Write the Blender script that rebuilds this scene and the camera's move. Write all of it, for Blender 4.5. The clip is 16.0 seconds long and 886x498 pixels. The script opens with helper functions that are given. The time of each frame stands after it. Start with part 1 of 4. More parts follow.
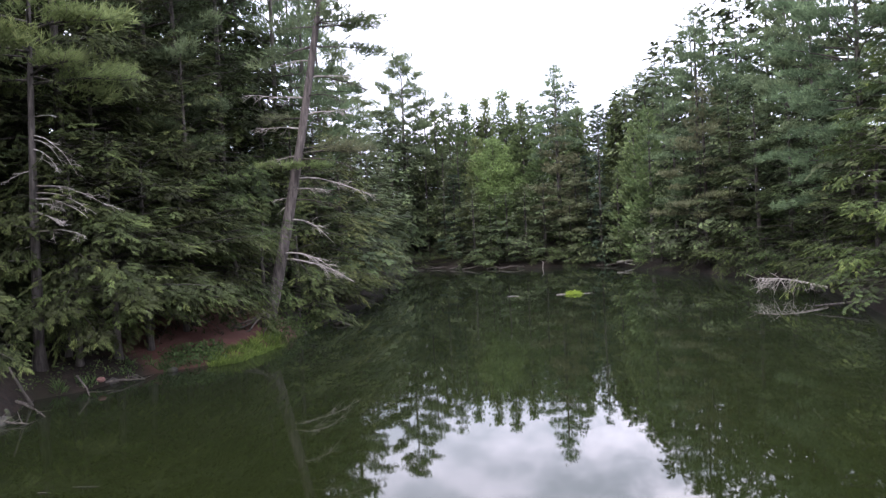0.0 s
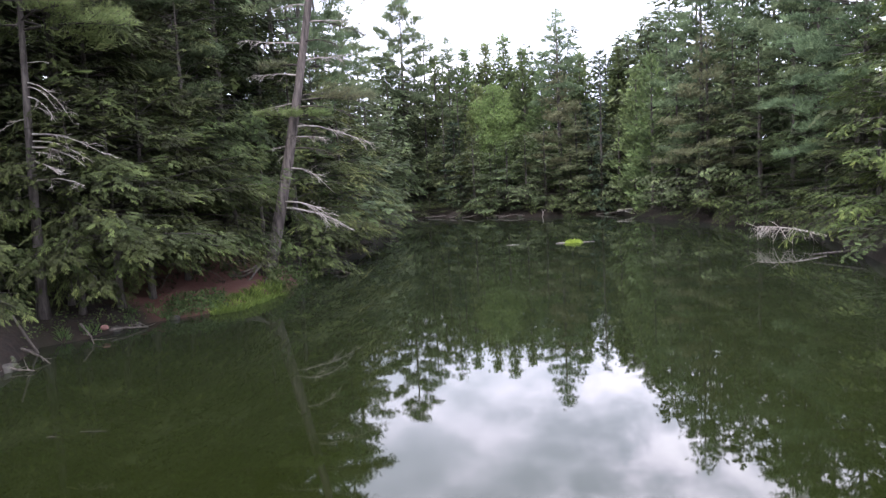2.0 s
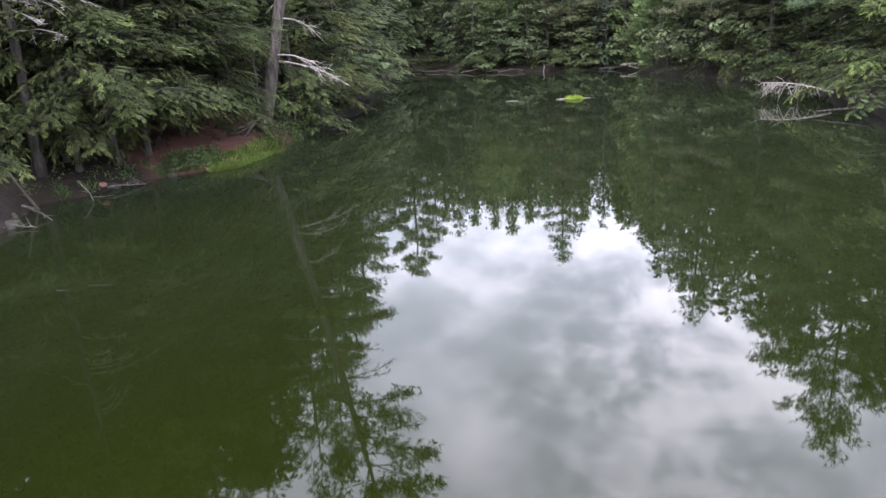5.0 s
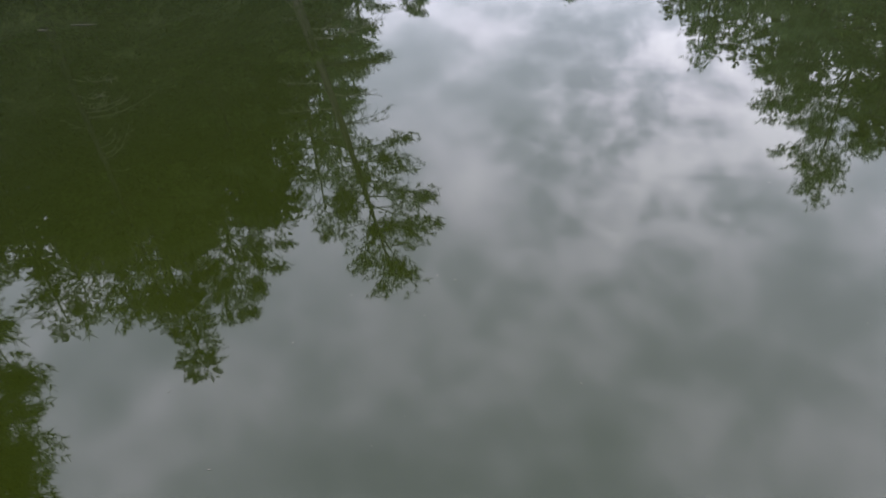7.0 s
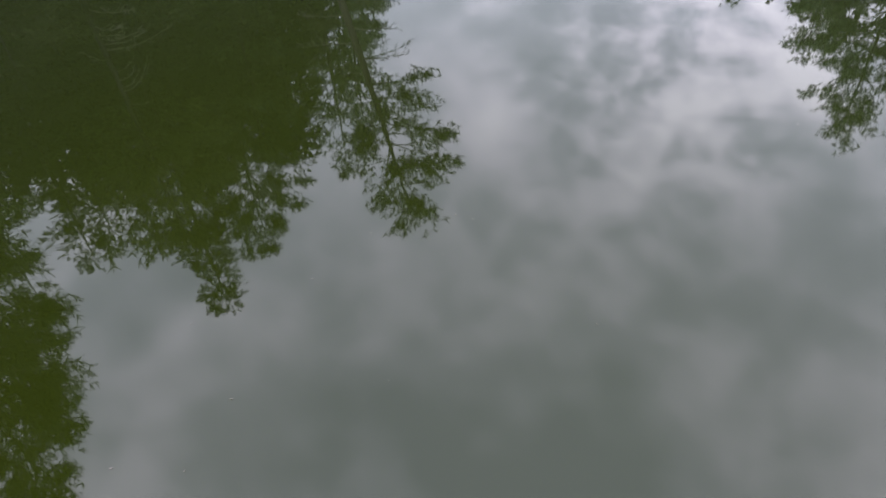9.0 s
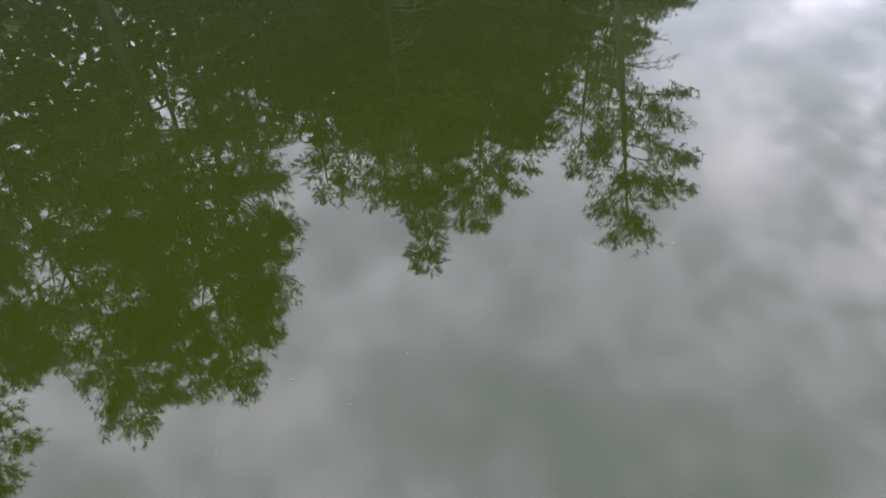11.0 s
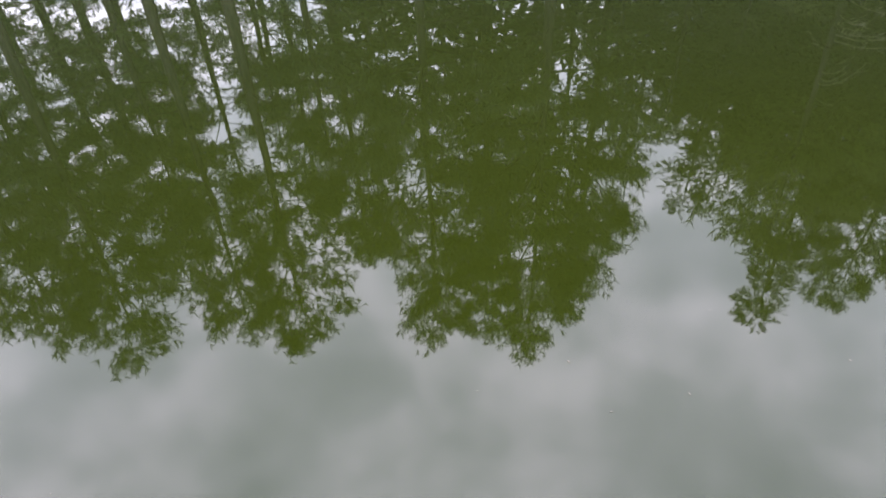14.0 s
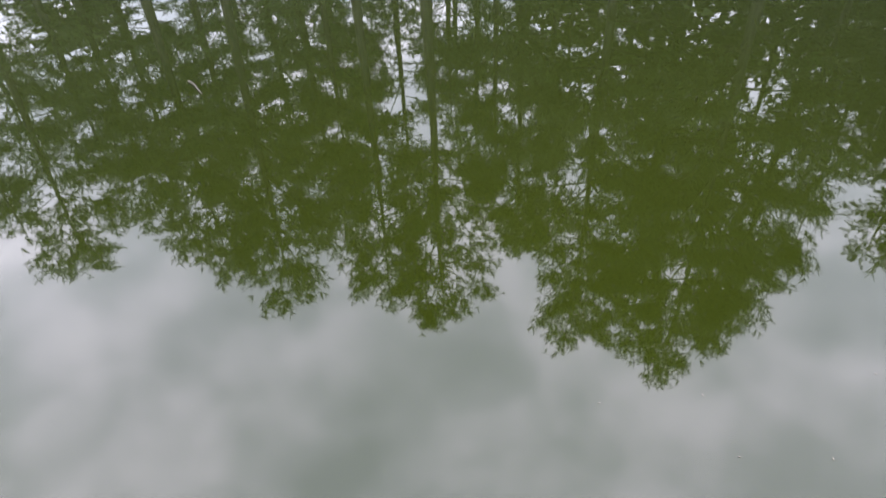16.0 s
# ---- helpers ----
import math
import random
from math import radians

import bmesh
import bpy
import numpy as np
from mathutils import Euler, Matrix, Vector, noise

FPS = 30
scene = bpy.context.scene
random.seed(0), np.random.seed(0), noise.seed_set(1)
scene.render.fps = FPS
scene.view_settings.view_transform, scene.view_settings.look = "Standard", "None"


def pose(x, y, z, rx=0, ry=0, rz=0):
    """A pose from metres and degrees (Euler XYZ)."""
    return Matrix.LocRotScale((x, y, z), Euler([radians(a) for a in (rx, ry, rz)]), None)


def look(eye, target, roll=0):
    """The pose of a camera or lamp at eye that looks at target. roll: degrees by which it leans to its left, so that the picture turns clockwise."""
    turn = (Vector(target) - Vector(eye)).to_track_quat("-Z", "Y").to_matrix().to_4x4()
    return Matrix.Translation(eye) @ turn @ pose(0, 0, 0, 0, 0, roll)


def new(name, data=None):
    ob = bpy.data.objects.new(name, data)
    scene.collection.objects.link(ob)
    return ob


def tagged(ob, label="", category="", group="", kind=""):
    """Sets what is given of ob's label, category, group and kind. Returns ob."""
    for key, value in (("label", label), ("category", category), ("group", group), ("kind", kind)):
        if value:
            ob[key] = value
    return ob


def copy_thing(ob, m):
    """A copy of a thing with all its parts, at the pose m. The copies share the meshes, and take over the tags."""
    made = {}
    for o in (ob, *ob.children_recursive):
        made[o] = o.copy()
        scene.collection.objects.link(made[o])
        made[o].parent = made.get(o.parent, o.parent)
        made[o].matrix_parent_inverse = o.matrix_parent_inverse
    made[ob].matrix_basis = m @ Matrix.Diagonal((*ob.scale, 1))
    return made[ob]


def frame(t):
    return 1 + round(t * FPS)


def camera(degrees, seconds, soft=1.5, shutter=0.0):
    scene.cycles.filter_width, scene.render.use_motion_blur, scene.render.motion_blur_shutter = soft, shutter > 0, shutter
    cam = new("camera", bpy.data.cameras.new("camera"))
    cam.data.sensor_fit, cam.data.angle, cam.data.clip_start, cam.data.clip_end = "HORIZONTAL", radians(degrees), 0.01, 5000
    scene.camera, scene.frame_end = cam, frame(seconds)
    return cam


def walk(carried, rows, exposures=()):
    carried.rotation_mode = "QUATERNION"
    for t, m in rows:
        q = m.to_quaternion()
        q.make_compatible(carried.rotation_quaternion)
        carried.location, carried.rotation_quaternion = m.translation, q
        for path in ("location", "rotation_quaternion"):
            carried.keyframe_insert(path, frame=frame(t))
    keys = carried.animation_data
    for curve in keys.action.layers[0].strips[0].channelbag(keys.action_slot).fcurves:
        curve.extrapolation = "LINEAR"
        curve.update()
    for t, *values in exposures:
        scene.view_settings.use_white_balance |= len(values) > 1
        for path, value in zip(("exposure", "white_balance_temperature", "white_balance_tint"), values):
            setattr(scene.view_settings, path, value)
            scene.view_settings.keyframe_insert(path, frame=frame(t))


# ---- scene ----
# ---------------------------------------------------------------- camera
EYE = (0.0, 0.0, 3.0)          # metres above the pond
ROWS = [
    (0.0, -0.00, -1.30, 2.70),
    (0.5, 0.00, -2.36, 2.69),
    (1.0, 0.01, -3.47, 2.70),
    (1.5, 0.00, -4.51, 2.70),
    (2.0, -0.02, -5.52, 2.75),
    (2.5, -0.02, -6.51, 2.84),
    (3.0, -0.06, -7.57, 2.90),
    (3.2, -0.07, -8.00, 2.93),
    (5.3, -0.15, -20.24, 2.55),
    (5.5, -0.11, -22.54, 2.52),
    (6.0, -0.12, -28.29, 2.50),
    (6.5, -0.09, -33.34, 2.37),
    (7.0, -0.12, -37.91, 2.29),
    (7.5, -0.13, -41.00, 2.21),
    (8.0, -0.10, -42.11, 2.14),
    (8.2, -0.16, -42.55, 2.27),
    (10.3, 13.83, -42.59, 2.26),
    (10.5, 16.97, -42.47, 2.18),
    (11.0, 24.77, -42.25, 2.09),
    (11.5, 32.10, -42.08, 2.00),
    (12.0, 38.31, -41.95, 1.93),
    (12.5, 44.14, -41.91, 1.94),
    (13.0, 49.47, -41.90, 1.97),
    (13.5, 54.80, -41.91, 2.06),
    (14.0, 60.14, -41.88, 2.01),
    (14.5, 65.14, -41.87, 2.00),
    (15.0, 69.70, -41.89, 2.02),
    (15.5, 73.64, -41.96, 2.20),
    (16.0, 76.04, -42.04, 2.29),
]

cam = camera(65.0, 16.0, soft=1.4)
walk(cam, [(t, pose(*EYE, 90 + p, r, y)) for t, y, p, r in ROWS],
     exposures=[(0.0, 1.42, 6250, 9), (1.5, 1.57, 6250, 9), (3.0, 1.8, 6250, 8), (5.5, 1.82, 6250, 6), (6.2, 1.64, 6250, 4), (7.0, 1.5, 6250, 4), (8.0, 1.48, 6250, 5),
                (10.5, 1.95, 6350, 8), (12.5, 2.32, 6400, 9), (16.0, 2.47, 6350, 9)])

# ---------------------------------------------------------------- light
SUN_EL, SUN_AZ = 47.0, 152.0   # degrees; azimuth counted left from straight ahead


def make_world():
    w = bpy.data.worlds.new("overcast_sky")
    scene.world = w
    w.use_nodes = True
    nt = w.node_tree
    nt.nodes.clear()
    n, l = nt.nodes.new, nt.links.new
    out, bg = n("ShaderNodeOutputWorld"), n("ShaderNodeBackground")
    sky = n("ShaderNodeTexSky")
    sky.sky_type = "NISHITA"
    sky.sun_disc = False
    sky.sun_elevation = radians(SUN_EL)
    sky.sun_rotation = radians(-SUN_AZ)
    dim = n("ShaderNodeVectorMath")
    dim.operation = "SCALE"
    dim.inputs["Scale"].default_value = 0.11
    l(sky.outputs["Color"], dim.inputs[0])
    co, sep = n("ShaderNodeTexCoord"), n("ShaderNodeSeparateXYZ")
    l(co.outputs["Generated"], sep.inputs[0])
    up = n("ShaderNodeMath")
    up.operation = "MAXIMUM"
    up.inputs[1].default_value = 0.02
    l(sep.outputs["Z"], up.inputs[0])
    lift = n("ShaderNodeMath")
    lift.operation = "ADD"
    lift.inputs[1].default_value = 0.55
    l(up.outputs[0], lift.inputs[0])
    div = n("ShaderNodeVectorMath")
    div.operation = "DIVIDE"
    comb = n("ShaderNodeCombineXYZ")
    for k in range(3):
        l(lift.outputs[0], comb.inputs[k])
    l(co.outputs["Generated"], div.inputs[0])
    l(comb.outputs[0], div.inputs[1])
    big, small = n("ShaderNodeTexNoise"), n("ShaderNodeTexNoise")
    big.inputs["Scale"].default_value, big.inputs["Detail"].default_value = 2.6, 7.0
    big.inputs["Roughness"].default_value = 0.56
    small.inputs["Scale"].default_value, small.inputs["Detail"].default_value = 8.5, 6.0
    turn = n("ShaderNodeMapping")
    turn.inputs["Rotation"].default_value = (0.35, 0.25, 0.8)
    l(div.outputs[0], turn.inputs["Vector"])
    for t, wry in ((big, 0.12), (small, 0.1)):
        l(turn.outputs[0], t.inputs["Vector"])
        t.inputs["Distortion"].default_value = wry
    mix = n("ShaderNodeMix")
    mix.data_type = "FLOAT"
    mix.inputs[0].default_value = 0.44
    l(big.outputs["Fac"], mix.inputs[2])
    l(small.outputs["Fac"], mix.inputs[3])
    # a stretch of broken cloud ahead, a little to the right
    rent, far, near = n("ShaderNodeTexNoise"), n("ShaderNodeVectorMath"), n("ShaderNodeMapRange")
    rent.inputs["Scale"].default_value, rent.inputs["Detail"].default_value = 15.0, 6.0
    rent.inputs["Roughness"].default_value, rent.inputs["Distortion"].default_value = 0.58, 0.25
    l(div.outputs[0], rent.inputs["Vector"])
    far.operation = "DISTANCE"
    far.inputs[1].default_value = (0.26, 0.85, 0.46)
    l(co.outputs["Generated"], far.inputs[0])
    near.interpolation_type = "SMOOTHSTEP"
    near.inputs["From Min"].default_value, near.inputs["From Max"].default_value = 0.36, 0.04
    l(far.outputs["Value"], near.inputs["Value"])
    tear, gain, sky_fac = n("ShaderNodeMath"), n("ShaderNodeMath"), n("ShaderNodeMath")
    tear.operation, tear.inputs[1].default_value, tear.inputs[2].default_value = "MULTIPLY_ADD", 0.8, -0.325
    l(rent.outputs["Fac"], tear.inputs[0])
    gain.operation = "MULTIPLY"
    l(tear.outputs[0], gain.inputs[0])
    l(near.outputs[0], gain.inputs[1])
    l(gain.outputs[0], sky_fac.inputs[0])
    l(mix.outputs[0], sky_fac.inputs[1])
    ramp = n("ShaderNodeValToRGB")
    e = ramp.color_ramp.elements
    e[0].position, e[0].color = 0.405, (0.64, 0.655, 0.78, 1)
    e[1].position, e[1].color = 0.60, (1.26, 1.19, 1.40, 1)
    e.new(0.70).color = (1.6, 1.5, 1.7, 1)
    m = e.new(0.5)
    m.color = (0.845, 0.84, 0.995, 1)
    l(sky_fac.outputs[0], ramp.inputs[0])
    # the cloud sheet thins and brightens towards the horizon
    hor = n("ShaderNodeMapRange")
    hor.inputs["From Min"].default_value, hor.inputs["From Max"].default_value = 0.0, 1.0
    hor.inputs["To Min"].default_value, hor.inputs["To Max"].default_value = 0.95, 2.75
    l(sep.outputs["Z"], hor.inputs["Value"])
    sc = n("ShaderNodeVectorMath")
    sc.operation = "SCALE"
    l(ramp.outputs[0], sc.inputs[0])
    l(hor.outputs[0], sc.inputs["Scale"])
    both = n("ShaderNodeMix")
    both.data_type = "RGBA"
    both.inputs[0].default_value = 0.9
    l(dim.outputs[0], both.inputs[6])
    l(sc.outputs[0], both.inputs[7])
    l(both.outputs[2], bg.inputs[0])
    bg.inputs[1].default_value = 1.0
    l(bg.outputs[0], out.inputs[0])


make_world()
sun = new("sun", bpy.data.lights.new("sun", "SUN"))
sun.data.energy, sun.data.angle, sun.data.color = 1.0, radians(28), (1.0, 0.96, 0.9)
_a = radians(SUN_AZ)
sun.matrix_basis = look((-math.sin(_a) * 50, math.cos(_a) * 50, 50 * math.tan(radians(SUN_EL))), (0, 0, 0))


# ---------------------------------------------------------------- materials
def nodes_of(name):
    m = bpy.data.materials.new(name)
    m.use_nodes = True
    nt = m.node_tree
    return m, nt, nt.nodes["Principled BSDF"], nt.nodes.new, nt.links.new


def noise_mat(name, low, high, scale, rough=0.85, stretch=(1, 1, 1), bump=0.3, bump_dist=0.02, second=None, second_scale=1.0):
    """Two colours mixed by noise, a third by a coarser one, and a bump."""
    m, nt, b, n, l = nodes_of(name)
    co, mp, t = n("ShaderNodeTexCoord"), n("ShaderNodeMapping"), n("ShaderNodeTexNoise")
    mp.inputs["Scale"].default_value = stretch
    l(co.outputs["Object"], mp.inputs[0])
    l(mp.outputs[0], t.inputs["Vector"])
    t.inputs["Scale"].default_value, t.inputs["Detail"].default_value = scale, 8
    t.inputs["Roughness"].default_value = 0.65
    r = n("ShaderNodeValToRGB")
    r.color_ramp.elements[0].position, r.color_ramp.elements[0].color = 0.35, (*low, 1)
    r.color_ramp.elements[1].position, r.color_ramp.elements[1].color = 0.65, (*high, 1)
    l(t.outputs["Fac"], r.inputs[0])
    col = r.outputs[0]
    if second:
        t2 = n("ShaderNodeTexNoise")
        t2.inputs["Scale"].default_value, t2.inputs["Detail"].default_value = second_scale, 5
        l(co.outputs["Object"], t2.inputs["Vector"])
        r2 = n("ShaderNodeMapRange")
        r2.inputs["From Min"].default_value, r2.inputs["From Max"].default_value = 0.48, 0.62
        l(t2.outputs["Fac"], r2.inputs["Value"])
        mx = n("ShaderNodeMix")
        mx.data_type = "RGBA"
        l(r2.outputs[0], mx.inputs[0])
        l(col, mx.inputs[6])
        mx.inputs[7].default_value = (*second, 1)
        col = mx.outputs[2]
    l(col, b.inputs["Base Color"])
    b.inputs["Roughness"].default_value = rough
    b.inputs["Specular IOR Level"].default_value = 0.25
    if bump:
        bp = n("ShaderNodeBump")
        bp.inputs["Strength"].default_value, bp.inputs["Distance"].default_value = bump, bump_dist
        l(t.outputs["Fac"], bp.inputs["Height"])
        l(bp.outputs[0], b.inputs["Normal"])
    return m


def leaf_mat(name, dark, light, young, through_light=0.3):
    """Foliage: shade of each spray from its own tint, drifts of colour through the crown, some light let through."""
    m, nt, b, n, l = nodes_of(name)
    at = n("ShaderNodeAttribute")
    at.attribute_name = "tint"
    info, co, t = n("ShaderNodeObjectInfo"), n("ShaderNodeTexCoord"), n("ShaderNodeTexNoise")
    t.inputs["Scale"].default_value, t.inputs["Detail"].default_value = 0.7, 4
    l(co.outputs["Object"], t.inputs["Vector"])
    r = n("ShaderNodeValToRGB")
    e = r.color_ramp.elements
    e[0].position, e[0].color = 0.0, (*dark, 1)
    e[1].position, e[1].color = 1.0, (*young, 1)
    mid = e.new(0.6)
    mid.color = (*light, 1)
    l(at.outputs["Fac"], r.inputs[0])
    hsv = n("ShaderNodeHueSaturation")
    hue = n("ShaderNodeMapRange")
    hue.inputs["To Min"].default_value, hue.inputs["To Max"].default_value = 0.466, 0.507
    hsv.inputs["Saturation"].default_value = 0.93
    l(info.outputs["Random"], hue.inputs["Value"])
    l(hue.outputs[0], hsv.inputs["Hue"])
    val = n("ShaderNodeMapRange")
    val.inputs["From Min"].default_value, val.inputs["From Max"].default_value = 0.3, 0.7
    val.inputs["To Min"].default_value, val.inputs["To Max"].default_value = 0.7, 1.3
    l(t.outputs["Fac"], val.inputs["Value"])
    l(val.outputs[0], hsv.inputs["Value"])
    l(r.outputs[0], hsv.inputs["Color"])
    l(hsv.outputs[0], b.inputs["Base Color"])
    b.inputs["Roughness"].default_value = 0.75
    b.inputs["Specular IOR Level"].default_value = 0.1
    tr, mx = n("ShaderNodeBsdfTranslucent"), n("ShaderNodeMixShader")
    l(hsv.outputs[0], tr.inputs[0])
    mx.inputs[0].default_value = through_light
    l(b.outputs[0], mx.inputs[1])
    l(tr.outputs[0], mx.inputs[2])
    l(mx.outputs[0], nt.nodes["Material Output"].inputs[0])
    return m


def water_mat():
    m, nt, b, n, l = nodes_of("pond_water")
    co, t = n("ShaderNodeTexCoord"), n("ShaderNodeTexNoise")
    t.inputs["Scale"].default_value, t.inputs["Detail"].default_value = 0.25, 4
    l(co.outputs["Object"], t.inputs["Vector"])
    r = n("ShaderNodeValToRGB")
    r.color_ramp.elements[0].position, r.color_ramp.elements[0].color = 0.3, (0.0047, 0.0064, 0.0003, 1)
    r.color_ramp.elements[1].position, r.color_ramp.elements[1].color = 0.7, (0.0058, 0.0078, 0.0004, 1)
    l(t.outputs["Fac"], r.inputs[0])
    l(r.outputs[0], b.inputs["Base Color"])
    b.inputs["Roughness"].default_value = 0.022
    # bluish sheen added to imitate the veil of sky glare at grazing angles
    b.inputs["Sheen Weight"].default_value, b.inputs["Sheen Roughness"].default_value = 0.013, 0.45
    b.inputs["Sheen Tint"].default_value = (0.72, 0.84, 1.0, 1)
    b.inputs["IOR"].default_value = 1.333
    w, bp = n("ShaderNodeTexNoise"), n("ShaderNodeBump")
    w.inputs["Scale"].default_value, w.inputs["Detail"].default_value = 1.6, 3
    l(co.outputs["Object"], w.inputs["Vector"])
    bp.inputs["Strength"].default_value, bp.inputs["Distance"].default_value = 0.035, 0.02
    l(w.outputs["Fac"], bp.inputs["Height"])
    l(bp.outputs[0], b.inputs["Normal"])
    return m


M_WATER = water_mat()
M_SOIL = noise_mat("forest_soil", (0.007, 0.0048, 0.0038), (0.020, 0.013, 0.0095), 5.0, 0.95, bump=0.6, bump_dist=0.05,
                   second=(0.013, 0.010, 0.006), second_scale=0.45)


def add_litter(m, centre, reach, colour):
    """A trodden patch of red-brown needles worn into the soil of m."""
    nt = m.node_tree
    n, l, b = nt.nodes.new, nt.links.new, nt.nodes["Principled BSDF"]
    old = b.inputs["Base Color"].links[0].from_socket
    co, far, t, w = n("ShaderNodeTexCoord"), n("ShaderNodeVectorMath"), n("ShaderNodeTexNoise"), n("ShaderNodeMath")
    far.operation = "DISTANCE"
    far.inputs[1].default_value = centre
    l(co.outputs["Object"], far.inputs[0])
    t.inputs["Scale"].default_value, t.inputs["Detail"].default_value = 0.9, 6
    l(co.outputs["Object"], t.inputs["Vector"])
    w.operation = "MULTIPLY_ADD"
    w.inputs[1].default_value = 3.0
    l(t.outputs["Fac"], w.inputs[0])
    l(far.outputs["Value"], w.inputs[2])
    r = n("ShaderNodeMapRange")
    r.inputs["From Min"].default_value, r.inputs["From Max"].default_value = reach + 2.2, reach + 0.8
    l(w.outputs[0], r.inputs["Value"])
    fine, shade = n("ShaderNodeTexNoise"), n("ShaderNodeMix")
    fine.inputs["Scale"].default_value, fine.inputs["Detail"].default_value = 22, 8
    l(co.outputs["Object"], fine.inputs["Vector"])
    shade.data_type = "RGBA"
    shade.inputs[6].default_value = (colour[0] * 0.45, colour[1] * 0.45, colour[2] * 0.45, 1)
    shade.inputs[7].default_value = (colour[0] * 1.5, colour[1] * 1.5, colour[2] * 1.5, 1)
    l(fine.outputs["Fac"], shade.inputs[0])
    mx = n("ShaderNodeMix")
    mx.data_type = "RGBA"
    l(r.outputs[0], mx.inputs[0])
    l(old, mx.inputs[6])
    l(shade.outputs[2], mx.inputs[7])
    l(mx.outputs[2], b.inputs["Base Color"])


add_litter(M_SOIL, (-6.2, 19.2, 0.5), 2.9, (0.075, 0.033, 0.026))
M_BARK = noise_mat("pine_bark", (0.022, 0.019, 0.017), (0.088, 0.076, 0.069), 14, 0.95, (1, 1, 0.18), 1.0, 0.03)
M_BARK_RED = noise_mat("reddish_bark", (0.032, 0.027, 0.025), (0.118, 0.098, 0.091), 12, 0.95, (1, 1, 0.15), 1.0, 0.03)
M_DEAD = noise_mat("weathered_dead_wood", (0.13, 0.11, 0.10), (0.38, 0.345, 0.315), 9, 0.9, (1, 1, 0.4), 0.5, 0.01)
M_TWIG = noise_mat("dark_twigs", (0.03, 0.025, 0.021), (0.085, 0.07, 0.06), 9, 0.9, bump=0)
# dead wood in a grey darkened to stand for the bank's shade
M_STICK = noise_mat("shade_toned_sticks", (0.032, 0.027, 0.023), (0.10, 0.086, 0.075), 9, 0.9, (1, 1, 0.4), 0.5, 0.01)
M_GREY = noise_mat("bleached_grey_wood", (0.085, 0.075, 0.068), (0.26, 0.235, 0.215), 9, 0.9, (1, 1, 0.4), 0.5, 0.01)
M_STONE = noise_mat("mossy_stone", (0.02, 0.018, 0.016), (0.06, 0.055, 0.048), 7, 0.9, bump=0.7, second=(0.03, 0.035, 0.016), second_scale=4)
M_STONE_RED = noise_mat("reddish_stone", (0.09, 0.045, 0.04), (0.20, 0.11, 0.095), 9, 0.9, bump=0.6)
# one hemlock in two tones: bank shade put into M_HEM, light into M_HEM_MID
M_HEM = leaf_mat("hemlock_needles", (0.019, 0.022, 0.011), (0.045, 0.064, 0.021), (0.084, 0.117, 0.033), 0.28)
M_HEM_MID = leaf_mat("lit_tone_hemlock_needles", (0.027, 0.034, 0.018), (0.072, 0.098, 0.042), (0.130, 0.170, 0.066), 0.28)
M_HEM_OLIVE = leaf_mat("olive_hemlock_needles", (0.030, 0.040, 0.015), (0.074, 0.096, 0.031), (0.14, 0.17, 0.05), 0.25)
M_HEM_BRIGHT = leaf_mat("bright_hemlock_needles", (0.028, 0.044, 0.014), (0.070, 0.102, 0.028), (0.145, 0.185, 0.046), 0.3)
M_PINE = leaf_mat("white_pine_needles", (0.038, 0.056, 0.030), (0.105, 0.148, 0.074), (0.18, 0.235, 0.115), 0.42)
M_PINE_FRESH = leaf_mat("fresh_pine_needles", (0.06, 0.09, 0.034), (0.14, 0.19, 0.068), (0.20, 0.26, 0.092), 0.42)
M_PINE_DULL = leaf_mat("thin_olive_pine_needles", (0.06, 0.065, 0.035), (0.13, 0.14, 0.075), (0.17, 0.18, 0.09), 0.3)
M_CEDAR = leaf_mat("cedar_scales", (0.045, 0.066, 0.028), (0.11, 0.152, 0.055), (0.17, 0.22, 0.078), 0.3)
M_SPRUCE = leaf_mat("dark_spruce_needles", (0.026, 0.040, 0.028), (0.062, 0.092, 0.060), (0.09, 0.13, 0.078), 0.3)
M_LEAF = leaf_mat("broad_leaves", (0.058, 0.085, 0.028), (0.115, 0.165, 0.048), (0.17, 0.225, 0.065), 0.35)
M_GRASS = leaf_mat("shore_grass_blades", (0.038, 0.058, 0.013), (0.105, 0.155, 0.028), (0.19, 0.25, 0.046), 0.35)
M_ALGAE = leaf_mat("floating_weed", (0.09, 0.16, 0.018), (0.18, 0.28, 0.028), (0.28, 0.39, 0.045), 0.3)
M_HERB = leaf_mat("bank_herbs", (0.03, 0.048, 0.018), (0.062, 0.092, 0.03), (0.10, 0.145, 0.042), 0.25)
M_WET = noise_mat("waterlogged_twig", (0.008, 0.006, 0.005), (0.03, 0.024, 0.02), 9, 0.6, bump=0)


# ---------------------------------------------------------------- mesh tools
def arrays(V, T, name):
    """A mesh from arrays of corners and of triangles."""
    V, T = np.asarray(V, np.float32), np.asarray(T, np.int32)
    me = bpy.data.meshes.new(name)
    me.vertices.add(len(V))
    me.vertices.foreach_set("co", V.ravel())
    me.loops.add(T.size)
    me.loops.foreach_set("vertex_index", T.ravel())
    me.polygons.add(len(T))
    me.polygons.foreach_set("loop_start", np.arange(0, T.size, 3, dtype=np.int32))
    me.update(calc_edges=True)
    return me


